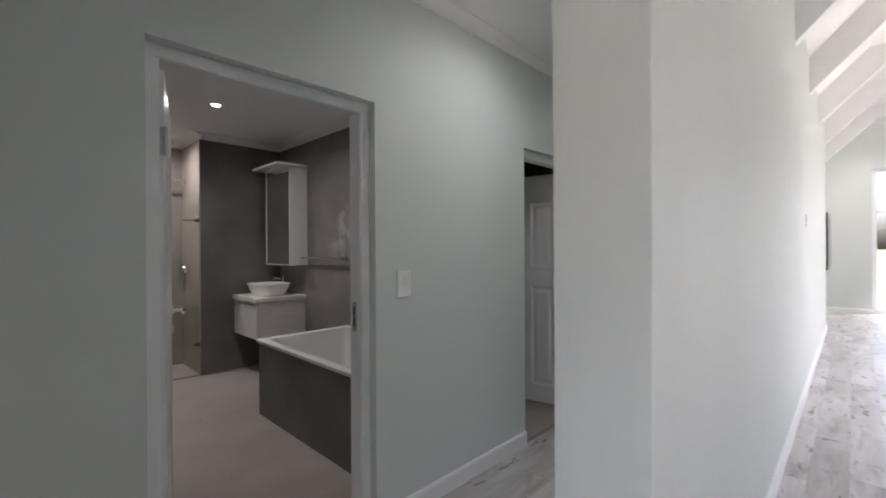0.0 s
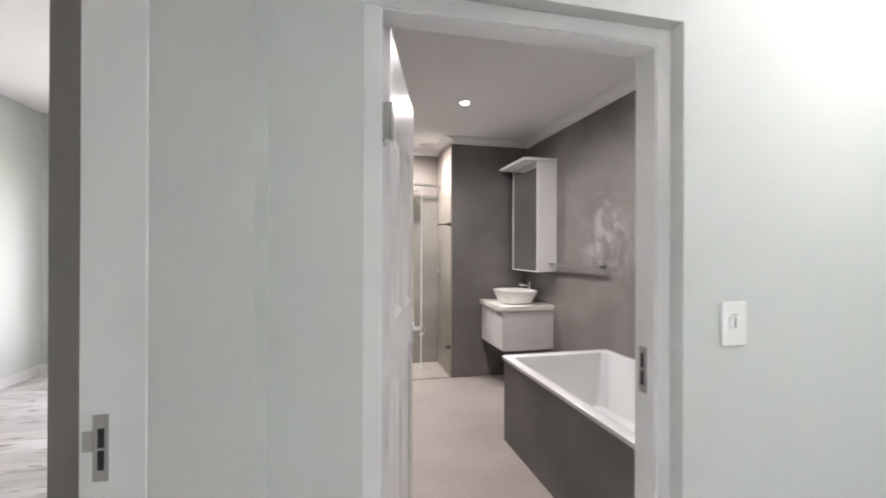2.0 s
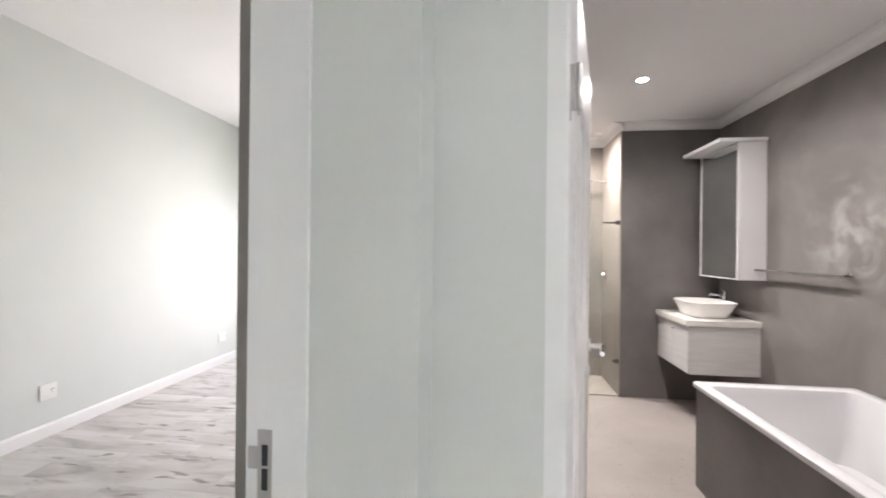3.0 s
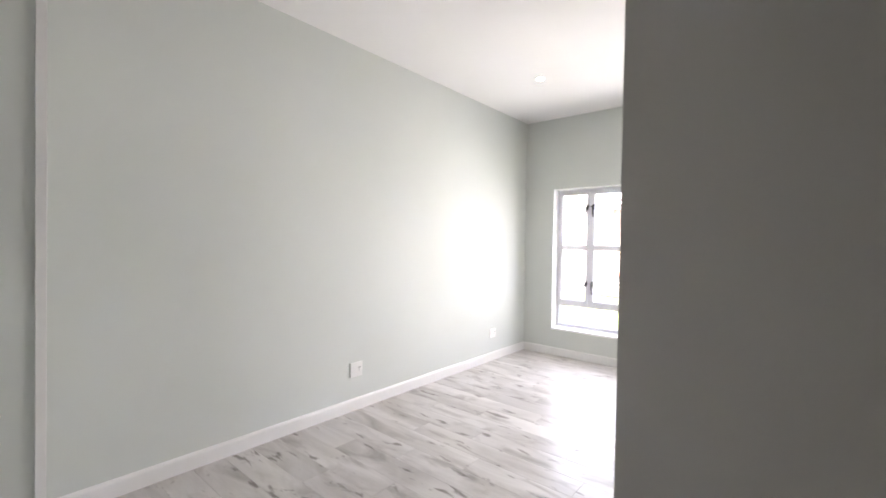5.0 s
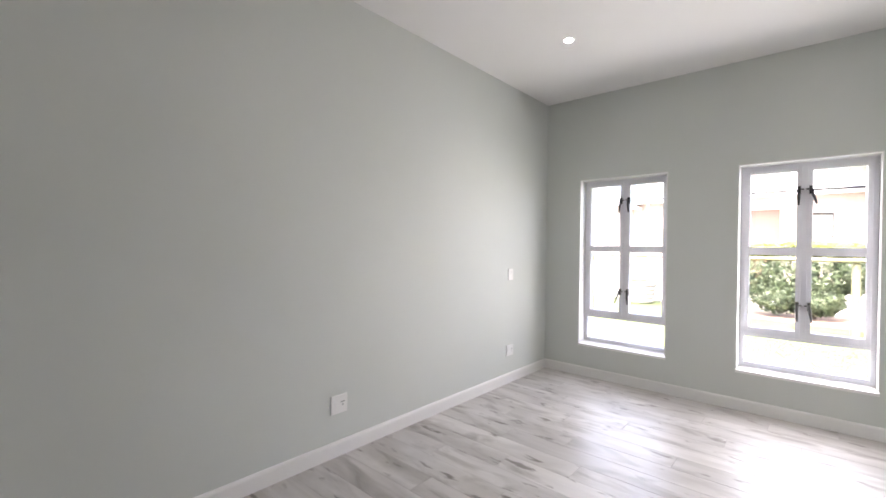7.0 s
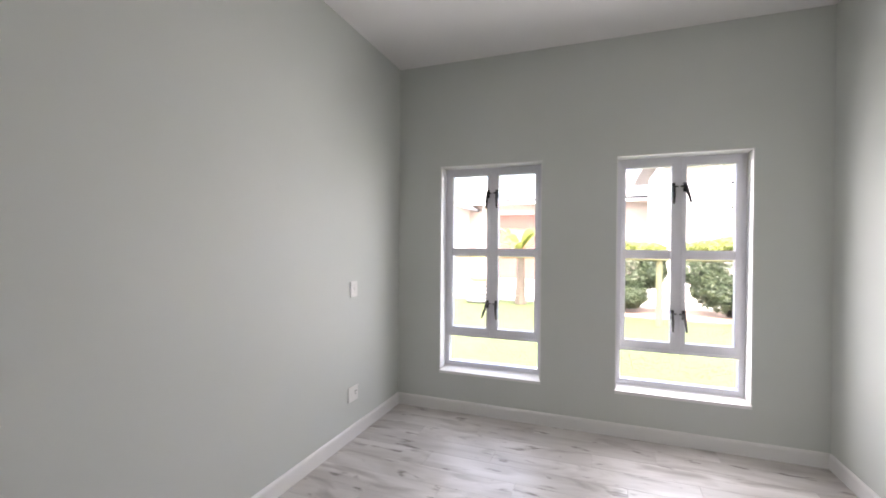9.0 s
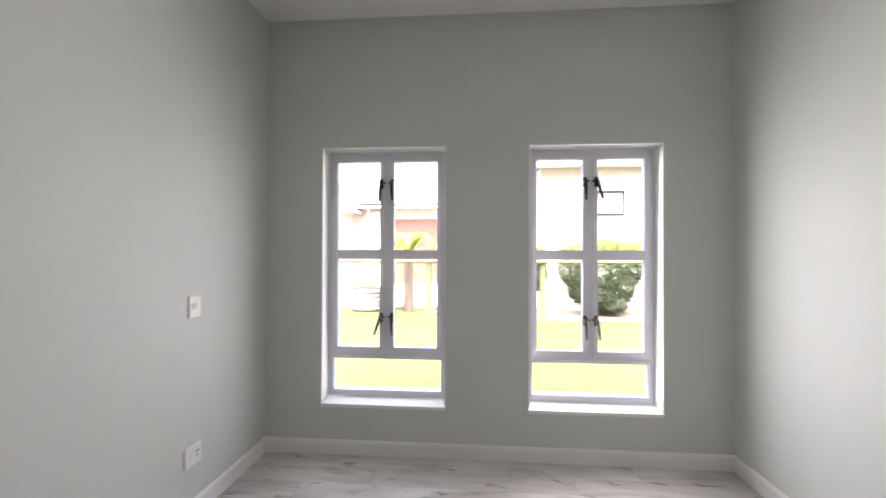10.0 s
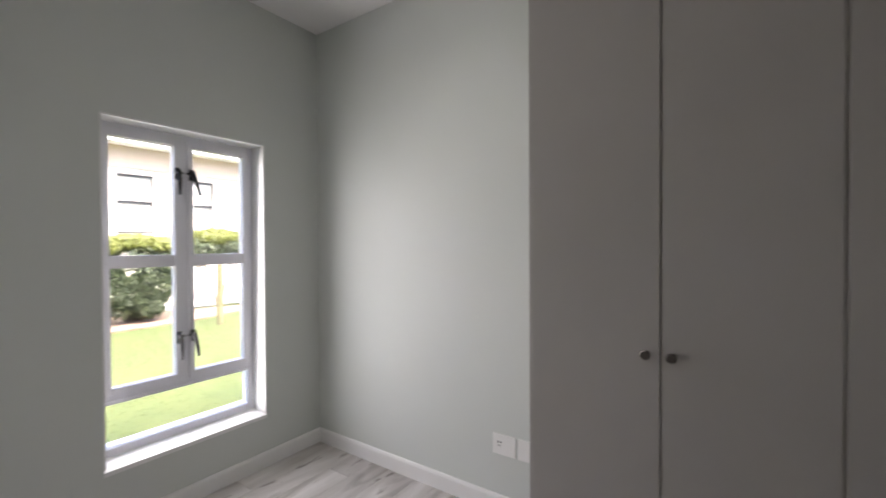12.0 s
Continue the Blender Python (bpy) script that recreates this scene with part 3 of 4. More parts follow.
def panel_door(name, hinge, angle, length, mirror, label):
    """A moulded four-panel leaf, hinge at the local origin, running along +x (mirror: -x)."""
    d = thing(name, hinge, label, "door")
    hx, hy, hz = hinge
    s = -1 if mirror else 1
    th, h = 0.040, 2.025

    def bx(a, b, y0, y1, z0, z1):
        lo, hi = sorted((hx + s * a, hx + s * b))
        return (lo, hi, hy + y0, hy + y1, z0, z1)
    mid = length / 2
    cols = [(0.105, mid - 0.05), (mid + 0.05, length - 0.105)]
    rows = [(0.16, 1.04), (1.21, 1.79)]
    solid = [bx(0, 0.105, 0, th, 0.012, h), bx(length - 0.105, length, 0, th, 0.012, h), bx(mid - 0.05, mid + 0.05, 0, th, 0.012, h)]
    for c0, c1 in cols:
        solid += [bx(c0, c1, 0, th, 0.012, rows[0][0]), bx(c0, c1, 0, th, rows[0][1], rows[1][0]), bx(c0, c1, 0, th, rows[1][1], h)]
    part("leaf", B(*solid), M_DOOR, d)
    for c0, c1 in cols:
        for r0, r1 in rows:
            bm = bmesh.new()
            for y_out, y_in, y_top in ((0.0, 0.011, 0.004), (th, th - 0.011, th - 0.004)):
                loops = []
                for inset, yy in ((0.0, y_out), (0.022, y_in), (0.034, y_in), (0.058, y_top)):
                    a, b = hx + s * (c0 + inset), hx + s * (c1 - inset)
                    loops.append([bm.verts.new((px, hy + yy, pz)) for px, pz in ((a, r0 + inset), (b, r0 + inset), (b, r1 - inset), (a, r1 - inset))])
                for la, lb in zip(loops, loops[1:]):
                    for k in range(4):
                        bm.faces.new((la[k], la[(k + 1) % 4], lb[(k + 1) % 4], lb[k]))
                bm.faces.new(loops[-1])
            part("panel", bm, M_DOOR, d)
    for z in (0.27, 1.77):
        bm = B(bx(-0.004, 0.036, -0.003, 0.0, z - 0.05, z + 0.05))
        rod(bm, (hx - s * 0.002, hy - 0.004, z - 0.05), (hx - s * 0.002, hy - 0.004, z + 0.05), 0.007, None, 10)
        part("hinge", bm, M_BRUSH, d, "steel butt hinge")
        part("hinge", B(bx(-0.003, 0.0, 0.004, th - 0.004, z - 0.05, z + 0.05)), M_BRUSH, d)
    for y_face, out in ((0.0, -1), (th, 1)):
        bm = bmesh.new()
        x_h, z_h = hx + s * (length - 0.06), 1.08
        rod(bm, (x_h, hy + y_face, z_h), (x_h, hy + y_face + out * 0.010, z_h), 0.026, None, 20)
        rod(bm, (x_h, hy + y_face, z_h - 0.09), (x_h, hy + y_face + out * 0.008, z_h - 0.09), 0.024, None, 20)
        rod(bm, (x_h, hy + y_face, z_h), (x_h, hy + y_face + out * 0.055, z_h), 0.010, None, 12)
        rod(bm, (x_h + s * 0.008, hy + y_face + out * 0.050, z_h), (x_h - s * 0.115, hy + y_face + out * 0.050, z_h), 0.010, 0.008, 12)
        part("handle", bm, M_CHROME, d, "chrome lever handle")
    d.rotation_euler = (0, 0, radians(angle))
    return d


panel_door("panel_door", (0.392, 0.112, 0), 75.5, 0.735, False, "white moulded panel bathroom door, standing open")
panel_door("panel_door", (3.325, 0.112, 0), -80, 0.74, True, "white moulded panel door of the dark side room, open")

# bedroom doorway frame with its strike plate
fb = thing("door_frame_3", (-0.13, -0.15, 0), "white steel door frame of the bedroom doorway", "door frame")
fb["kind"] = "structure"
for y0, y1 in ((-0.158, -0.15), (-1.03, -1.022)):
    part("jamb", B((-0.184, -0.080, y0, y1, 0, DZ - 0.009), bevel=0.002), M_STEEL_FRAME, fb)
part("head", B((-0.184, -0.080, -1.03, -0.15, DZ - 0.009, DZ), bevel=0.002), M_STEEL_FRAME, fb)

# ---- corner strip on the wall end ----
structure("trim_wall_end", B((STUB_X, STUB_X + 0.012, STUB_Y - 0.028, STUB_Y + 0.004, 0, BZ), bevel=0.002), M_TRIM, "white corner strip on the wall end", "trim")


# ---- wardrobe ----
def wardrobe():
    w = thing("built_in_wardrobe", (WF + 0.2, (WS0 + WS1) / 2, 0), "built-in pale grey laminate wardrobe with closed flush doors", "wardrobe")
    t = 0.018
    part("body", B((WF + 0.0195, BX1 - 0.002, WS0 + t, WS1 - t, 0.06, BZ - 0.01)), M_WARD_IN, w, "dull grey-brown carcass board")
    part("side_panel", B((WF + 0.022, BX1 - 0.002, WS1 - t, WS1, 0, BZ - 0.002), bevel=0.001), M_WARD, w)
    part("side_panel", B((WF, BX1 - 0.002, WS0, WS0 + t, 0, BZ - 0.002), bevel=0.001), M_WARD, w)
    part("plinth", B((WF + 0.045, WF + 0.06, WS0 + t, WS1 - t, 0, 0.075)), M_WARD, w)
    ys = [WS0 + t + 0.003, 0.61, 1.06, 1.51, 1.960, 2.4105, WS1 - 0.014]
    knob_at = {5: [2.456], 4: [2.378], 3: [1.555], 2: [1.475], 1: [0.97]}
    for k, (a, b) in enumerate(zip(ys, ys[1:])):
        name = "door"
        dr = part(name, B((WF, WF + 0.018, a + 0.005, b - 0.005, 0.08, 2.60), bevel=0.003), M_WARD, w)
        part("top_door", B((WF, WF + 0.018, a + 0.005, b - 0.005, 2.602, BZ - 0.03), bevel=0.003), M_WARD, w)
        # Added filler makes the door gaps shallow, so their shade comes out softer.
        if k:
            part("gap_filler", B((WF + 0.007, WF + 0.0195, a - 0.0048, a + 0.0048, 0.08, 2.60)), M_WARD_IN, w)
        for y in knob_at.get(k, []):
            bm = bmesh.new()
            lathe(bm, [(0.010, 0), (0.008, 0.006), (0.006, 0.014), (0.008, 0.022), (0.0155, 0.027), (0.0165, 0.031), (0.013, 0.035)], Matrix.Translation((WF, y, 1.068)) @ Matrix.Rotation(radians(-90), 4, "Y"), 20)
            part("knob", bm, M_DARKMET, dr, "round dark metal knob", smooth=True)
    return w


wardrobe()


# ---- wall plates ----
def plate(name, wall, x, y, z, w, h, label, kind, flip=1):
    """A moulded plate on an x wall (wall='x', facing flip) or a y wall, centre given."""
    p = thing(name, (x, y, z), label, "switch" if kind == "switch" else "socket")

    def bx(u0, u1, d0, d1, v0, v1):
        if wall == "x":
            return (*sorted((x + flip * d0, x + flip * d1)), y + u0, y + u1, z + v0, z + v1)
        return (x + u0, x + u1, *sorted((y + flip * d0, y + flip * d1)), z + v0, z + v1)
    part("cover_plate", B(bx(-w / 2, w / 2, 0, 0.009, -h / 2, h / 2), bevel=0.003), M_PLAT, p)
    if kind == "switch":
        for du in (-0.011, 0.011):
            part("rocker", B(bx(du - 0.009, du + 0.009, 0.009, 0.0125, -0.012, 0.022), bevel=0.001), M_PLAT, p)
        part("indicator", B(bx(-0.012, 0.012, 0.009, 0.0102, 0.026, 0.029)), M_BRUSH, p)
    elif kind == "socket":
        for du, dv in ((0.018, 0.012), (0.034, 0.012), (0.026, -0.008)):
            part("pin_hole", B(bx(du - 0.004, du + 0.004, 0.009, 0.0097, dv - 0.004, dv + 0.004)), M_BLACK, p)
        part("rocker", B(bx(-0.036, -0.020, 0.009, 0.0125, -0.012, 0.016), bevel=0.001), M_PLAT, p)
    return p


plate("light_switch", "y", 1.413, 0.0, 1.201, 0.088, 0.132, "white double light switch plate on the passage wall", "switch", -1)
plate("light_switch", "x", BX0, 3.972, 1.087, 0.084, 0.112, "white light switch plate on the long bedroom wall", "switch", 1)
plate("power_socket", "x", BX0, 1.952, 0.335, 0.122, 0.118, "white power socket low on the long bedroom wall", "socket", 1)
plate("power_socket", "x", BX0, 3.972, 0.326, 0.122, 0.106, "white power socket below the light switch", "socket", 1)
plate("power_socket", "x", BX1, 3.215, 0.372, 0.13, 0.108, "white power socket beside the wardrobe", "socket", -1)
plate("aerial_socket", "x", BX1, 3.085, 0.372, 0.10, 0.108, "white blank outlet plate touching the wardrobe", "blank", -1)
plate("light_switch", "y", 5.3, PY0, 1.63, 0.07, 0.12, "white switch plate on the living room wall", "switch", -1)

# strike plate of the bedroom doorway
bm = B((-0.162, -0.138, -0.1602, -0.158, 1.006, 1.124))
sp = part("strike_plate", bm, M_BRUSH, fb, "steel strike plate with two slots")
part("slot", B((-0.154, -0.144, -0.1615, -0.1601, 1.066, 1.100)), M_BLACK, sp)
part("slot", B((-0.154, -0.144, -0.1615, -0.1601, 1.026, 1.061)), M_BLACK, sp)
part("lip", B((-0.178, -0.162, -0.1612, -0.1585, 1.060, 1.096), bevel=0.0008), M_BRUSH, sp)


# ---- ceiling lamps ----
def downlight(x, y, z, label):
    d = thing("downlight", (x, y, z), label, "ceiling light", "recessed downlights")
    bm = bmesh.new()
    lathe(bm, [(0.030, -0.001), (0.030, -0.004), (0.041, -0.006), (0.045, -0.003), (0.045, 0.0)], Matrix.Translation((x, y, z)), 28)
    part("trim_ring", bm, M_TRIM, d, smooth=True)
    bm = bmesh.new()
    rod(bm, (x, y, z - 0.0065), (x, y, z - 0.001), 0.031, None, 24)
    part("lens", bm, M_BULB, d, "glowing lamp lens")
    return d


for bx, by in BATH_LIGHTS:
    downlight(bx, by, TZ, "small round lit downlight in the bathroom ceiling")
for bx in (-2.22, -0.74):
    downlight(bx, 3.43, BZ, "small round lit downlight in the bedroom ceiling")
# Neither fixture is seen; the second only houses the added fill lamp.
for px in (1.92, 4.1):
    downlight(px, -0.62, CZ, "small round lit downlight assumed in the passage ceiling, itself unseen")
downlight(10.9, -1.85, 3.86, "round lit downlight in the living room ceiling")
v = thing("extractor_vent", (1.265, 3.86, TZ), "round white extractor vent over the shower", "vent")
bm = bmesh.new()
lathe(bm, [(0.10, 0.0), (0.10, -0.008), (0.088, -0.014), (0.080, -0.008), (0.078, -0.002)], Matrix.Translation((1.265, 3.86, TZ)), 32)
part("rim", bm, M_TRIM, v, smooth=True)
bm = bmesh.new()
lathe(bm, [(0.062, -0.004), (0.066, -0.016), (0.05, -0.022), (0.0005, -0.024)], Matrix.Translation((1.265, 3.86, TZ)), 32)
part("disc", bm, M_TRIM, v, smooth=True)


# ---- bathroom ----
def bathtub():
    x0, x1, y0, y1, z = 1.44, RX - 0.003, WY + 0.003, 1.945, 0.63
    t = thing("bathtub", ((x0 + x1) / 2, (y0 + y1) / 2, 0), "white rectangular built-in bathtub with a grey cement apron", "bathtub")
    part("apron", B((x0 + 0.012, x0 + 0.05, y0, y1 - 0.03, 0, z - 0.03), (x0 + 0.05, x1, y1 - 0.07, y1 - 0.03, 0, z - 0.03)), M_CEMENT_D, t, "dark grey micro-cement apron")
    bm = bmesh.new()

    def ring(inset, zz, r):
        a, b, c, d = x0 + inset, x1 - inset, y0 + inset, y1 - inset
        pts = []
        for cx, cy, s in ((b - r, d - r, 0), (a + r, d - r, 1), (a + r, c + r, 2), (b - r, c + r, 3)):
            for k in range(5):
                ang = math.pi / 2 * (s + k / 4)
                pts.append(bm.verts.new((cx + r * math.cos(ang), cy + r * math.sin(ang), zz)))
        return pts
    specs = [(0.004, z - 0.032, 0.012), (0.0, z - 0.026, 0.014), (0.0, z - 0.006, 0.014), (0.006, z, 0.016), (0.062, z, 0.035), (0.072, z - 0.006, 0.04), (0.085, z - 0.05, 0.05), (0.12, z - 0.26, 0.07), (0.16, z - 0.38, 0.09), (0.24, z - 0.41, 0.10)]
    rings = [ring(*sp_) for sp_ in specs]
    for a, b in zip(rings, rings[1:]):
        for k in range(20):
            bm.faces.new((a[k], a[(k + 1) % 20], b[(k + 1) % 20], b[k]))
    bm.faces.new(rings[-1])
    part("tub", bm, M_ACRYL, t, "glossy white tub shell", smooth=True)
    return t


bathtub()


def vanity():
    x0, x1, y0, y1 = 1.80, RX - 0.002, 2.83, RY - 0.002
    v_ = thing("vanity_cabinet", (x1, (y0 + y1) / 2, 0.41), "white wall-hung vanity cabinet with two doors", "cabinet")
    part("body", B((x0 + 0.02, x1, y0, y1, 0.425, 0.82), bevel=0.0015), M_VANITY, v_)
    ym = (y0 + y1) / 2
    for a, b, ky in ((y0 + 0.002, ym - 0.002, ym - 0.05), (ym + 0.002, y1 - 0.004, y1 - 0.06)):
        dr = part("door", B((x0, x0 + 0.018, a, b, 0.43, 0.815), bevel=0.0015), M_VANITY, v_)
        bm = bmesh.new()
        box(bm, x0 - 0.018, x0, ky - 0.014, ky + 0.014, 0.75, 0.762, bevel=0.002)
        part("handle", bm, M_CHROME, dr, "small chrome handle")
    tp = thing("stone_worktop", ((x0 + x1) / 2, ym, 0.82), "pale stone top on the wall-hung vanity", "countertop")
    part("slab", B((x0 - 0.02, x1, y0 - 0.015, y1, 0.82, 0.866), bevel=0.003), M_VTOP, tp)
    # basin
    cx, cy, z0 = 2.06, 3.14, 0.866
    bs = thing("vessel_basin", (cx, cy, z0), "white rounded vessel basin standing on the vanity top", "basin")
    bm = bmesh.new()
    seg = 40

    def oval(a, b, zz):
        pts = []
        for k in range(seg):
            t_ = 2 * math.pi * k / seg
            c_, s_ = math.cos(t_), math.sin(t_)
            e_ = 2 / 3.2
            pts.append(bm.verts.new((cx + a * math.copysign(abs(c_) ** e_, c_), cy + b * math.copysign(abs(s_) ** e_, s_), zz)))
        return pts
    prof = [(0.14, 0.17, z0), (0.152, 0.185, z0 + 0.004), (0.185, 0.225, z0 + 0.08), (0.205, 0.245, z0 + 0.122), (0.208, 0.248, z0 + 0.130), (0.200, 0.240, z0 + 0.132), (0.188, 0.228, z0 + 0.120), (0.165, 0.20, z0 + 0.06), (0.12, 0.15, z0 + 0.022)]
    rings = [oval(*p_) for p_ in prof]
    for a, b in zip(rings, rings[1:]):
        for k in range(seg):
            bm.faces.new((a[k], a[(k + 1) % seg], b[(k + 1) % seg], b[k]))
    bm.faces.new(rings[0])
    bm.faces.new(rings[-1])
    part("bowl", bm, M_CERAM, bs, smooth=True)
    # tap
    tx, ty = 2.285, 3.25
    tap = thing("basin_tap", (tx, ty, 0.866), "tall chrome mixer tap behind the basin", "tap")
    bm = bmesh.new()
    rod(bm, (tx, ty, 0.866), (tx, ty, 0.876), 0.028, None, 20)
    rod(bm, (tx, ty, 0.876), (tx, ty, 1.065), 0.018, 0.016, 20)
    part("body", bm, M_CHROME, tap)
    bm = bmesh.new()
    rod(bm, (tx, ty, 1.03), (tx - 0.13, ty, 1.045), 0.012, 0.010, 14)
    rod(bm, (tx - 0.125, ty, 1.045), (tx - 0.128, ty, 1.02), 0.010, None, 14)
    part("spout", bm, M_CHROME, tap)
    bm = bmesh.new()
    rod(bm, (tx, ty, 1.055), (tx, ty, 1.075), 0.015, None, 14)
    rod(bm, (tx, ty, 1.07), (tx - 0.03, ty, 1.10), 0.006, 0.005, 10)
    part("lever", bm, M_CHROME, tap)


vanity()


def mirror_cabinet():
    x0, x1, y0, y1, z0, z1 = 2.148, RX - 0.002, 2.77, 3.38, 1.203, 2.30
    c = thing("mirror_cabinet", (x1, (y0 + y1) / 2, z0), "tall white mirror cabinet with a projecting canopy top", "cabinet")
    part("body", B((x0 + 0.004, x1, y0, y1, z0, z1), bevel=0.002), M_DOOR, c)
    fr = part("door", B((x0 - 0.014, x0 + 0.002, y0, y0 + 0.012, z0, z1), (x0 - 0.014, x0 + 0.002, y1 - 0.022, y1, z0, z1), (x0 - 0.014, x0 + 0.002, y0 + 0.012, y1 - 0.022, z0, z0 + 0.01), (x0 - 0.014, x0 + 0.002, y0 + 0.012, y1 - 0.022, z1 - 0.01, z1)), M_DOOR, c, "white edged cabinet door")
    part("mirror", B((x0 - 0.010, x0 + 0.001, y0 + 0.012, y1 - 0.022, z0 + 0.01, z1 - 0.01)), M_MIRROR, fr, "silvered mirror panel")
    part("canopy", B((1.99, x1, y0 - 0.012, y1 + 0.03, z1 + 0.001, z1 + 0.03), bevel=0.003), M_DOOR, c)


mirror_cabinet()

tr = thing("towel_rail", (RX, 2.41, 1.284), "brushed metal towel rail on the cement wall", "towel rail")
bm = bmesh.new()
box(bm, 2.262, 2.286, 1.95, 2.87, 1.276, 1.294, bevel=0.003)
part("bar", bm, M_BRUSH, tr)
for y in (1.985, 2.84):
    part("bracket", B((2.286, RX, y - 0.012, y + 0.012, 1.276, 1.294), bevel=0.002), M_DARKMET, tr)
    bm = bmesh.new()
    rod(bm, (RX - 0.012, y, 1.285), (RX, y, 1.285), 0.024, None, 18)
    part("rosette", bm, M_CHROME, tr)

# shower
sc = thing("shower_screen", (1.1, RY, 0), "frameless clear glass shower screen with a hinged door", "shower screen")
for a, b in ((0.24, 1.105), (1.118, SHX - 0.016)):
    g_ = part("glass_panel", B((a, b, RY - 0.002, RY + 0.006, 0.012, 2.02), bevel=0.001), M_SHOWER, sc)
    g_.visible_shadow = False
part("edge_profile", B((1.105, 1.118, RY - 0.006, RY + 0.01, 0.012, 2.02), bevel=0.002), M_TRIM, sc, "pale vertical sealing strip")
part("threshold", B((TX0 + 0.012, SHX - 0.012, RY - 0.008, RY + 0.012, 0.004, 0.014), bevel=0.002), M_CHROME, sc)
for z in (0.35, 1.70):
    part("hinge", B((SHX - 0.055, SHX - 0.012, RY - 0.014, RY + 0.016, z - 0.02, z + 0.02), (SHX - (0.17 if z > 1 else 0.08), SHX - 0.055, RY - 0.01, RY + 0.012, z - 0.007, z + 0.007), bevel=0.003), M_DARKMET, sc, "dark metal glass hinge")
structure("floor_shower", B((TX0 + 0.01, SHX - 0.012, RY + 0.014, SHY - 0.012, 0.0042, 0.012)), M_CEMENT_L, "pale screed shower floor", "floor")
sh = thing("shower_set", (SHX - 0.012, 4.05, 1.16), "chrome shower arm with mixer on the pale wall", "shower")
bm = bmesh.new()
xs = SHX - 0.012
rod(bm, (xs, 4.0, 2.19), (xs - 0.38, 4.0, 2.215), 0.011, None, 12)
rod(bm, (xs - 0.012, 4.0, 2.19), (xs, 4.0, 2.19), 0.028, None, 18)
part("arm", bm, M_CHROME, sh)
bm = bmesh.new()
rod(bm, (xs - 0.37, 4.0, 2.215), (xs - 0.37, 4.0, 2.14), 0.011, 0.016, 12)
lathe(bm, [(0.02, 0.0), (0.09, -0.008), (0.10, -0.014), (0.098, -0.02)], Matrix.Translation((xs - 0.37, 4.0, 2.145)), 26)
part("shower_head", bm, M_CHROME, sh, smooth=True)
bm = bmesh.new()
rod(bm, (xs, 4.0, 1.16), (xs - 0.012, 4.0, 1.16), 0.055, None, 24)
rod(bm, (xs - 0.012, 4.0, 1.16), (xs - 0.055, 4.0, 1.16), 0.024, 0.02, 18)
rod(bm, (xs - 0.045, 4.0, 1.16), (xs - 0.05, 3.93, 1.15), 0.007, 0.006, 10)
part("mixer", bm, M_CHROME, sh)

# ---- living room ----
tv = thing("television", (10.6, -1.24, 0.97), "black flat television on the living room wall", "television")
part("case", B((9.9, 11.3, -1.340, -1.300, 0.97, 1.98), bevel=0.006), M_BLACK, tv)
part("screen", B((9.915, 11.285, -1.344, -1.339, 0.99, 1.965)), M_SCREEN, tv, "dark glossy screen")
part("wall_mount", B((10.4, 10.8, -1.300, -1.17, 1.3, 1.65)), M_BLACK, tv)


def rafter(x):
    r_ = thing("roof_beam", (x, -1.22, 3.0), "white painted exposed roof beam under the vault", "beam", "exposed roof beams")
    bm = bmesh.new()
    prism(bm, [(-1.20, 3.27), (-1.20, 2.98), (-1.31, 2.98), (-1.94, 3.61), (-1.94, 3.89), (-1.80, 3.89)], "x", x - 0.05, x + 0.05)
    part("sloping_beam", bm, M_TRIM, r_)
    part("tie_beam", B((x - 0.05, x + 0.05, LY0, -1.93, 3.64, 3.88)), M_TRIM, r_)
    return r_


for x in (2.9, 4.4, 5.95, 7.5, 9.05, 10.6):
    rafter(x)
gd = thing("window_3", (LX1 + 0.1, -3.2, 0), "tall white framed glazed doors to the garden", "glazed door")
gd["kind"] = "structure"
gy = [gx0, (gx0 + gx1) / 2, gx1]
for a, b in zip(gy, gy[1:]):
    fr = part("window_frame", B((LX1 + 0.08, LX1 + 0.13, a, a + 0.07, 0, gz), (LX1 + 0.08, LX1 + 0.13, b - 0.07, b, 0, gz), (LX1 + 0.08, LX1 + 0.13, a + 0.07, b - 0.07, gz - 0.07, gz), (LX1 + 0.08, LX1 + 0.13, a + 0.07, b - 0.07, 0, 0.1), (LX1 + 0.08, LX1 + 0.13, a + 0.07, b - 0.07, 2.05, 2.12)), M_ALU, gd)
    pane = part("pane", B((LX1 + 0.10, LX1 + 0.106, a + 0.065, b - 0.065, 0.09, gz - 0.06)), M_GLASS, fr)
    pane.visible_shadow = False

# ---- garden ----
rng = random.Random(7)
bm = bmesh.new()
bmesh.ops.create_grid(bm, x_segments=2, y_segments=2, size=300, matrix=Matrix.Translation((0, 0, -0.17)))
structure("ground", bm, M_GRASS, "bright green lawn around the house", "ground")
structure("pavement_drive", B((-30, 30, 13.6, 40, -0.3, -0.14)), M_PAVE, "pale paved driveway behind the lawn", "pavement")
# Unseen paving, added so the lawn bounces less green light into the rooms.
structure("pavement_bounce", B((-12, 20, -22, LY0 - 0.23, -0.3, -0.1), (LX1 + 0.23, 17, LY0 - 0.23, 1, -0.3, -0.1), (-12, -1.6, LY0 - 0.23, -1.5, -0.3, -0.1)), M_PAVE, "unseen pale paving added to bounce neutral light indoors", "pavement")
bm = bmesh.new()
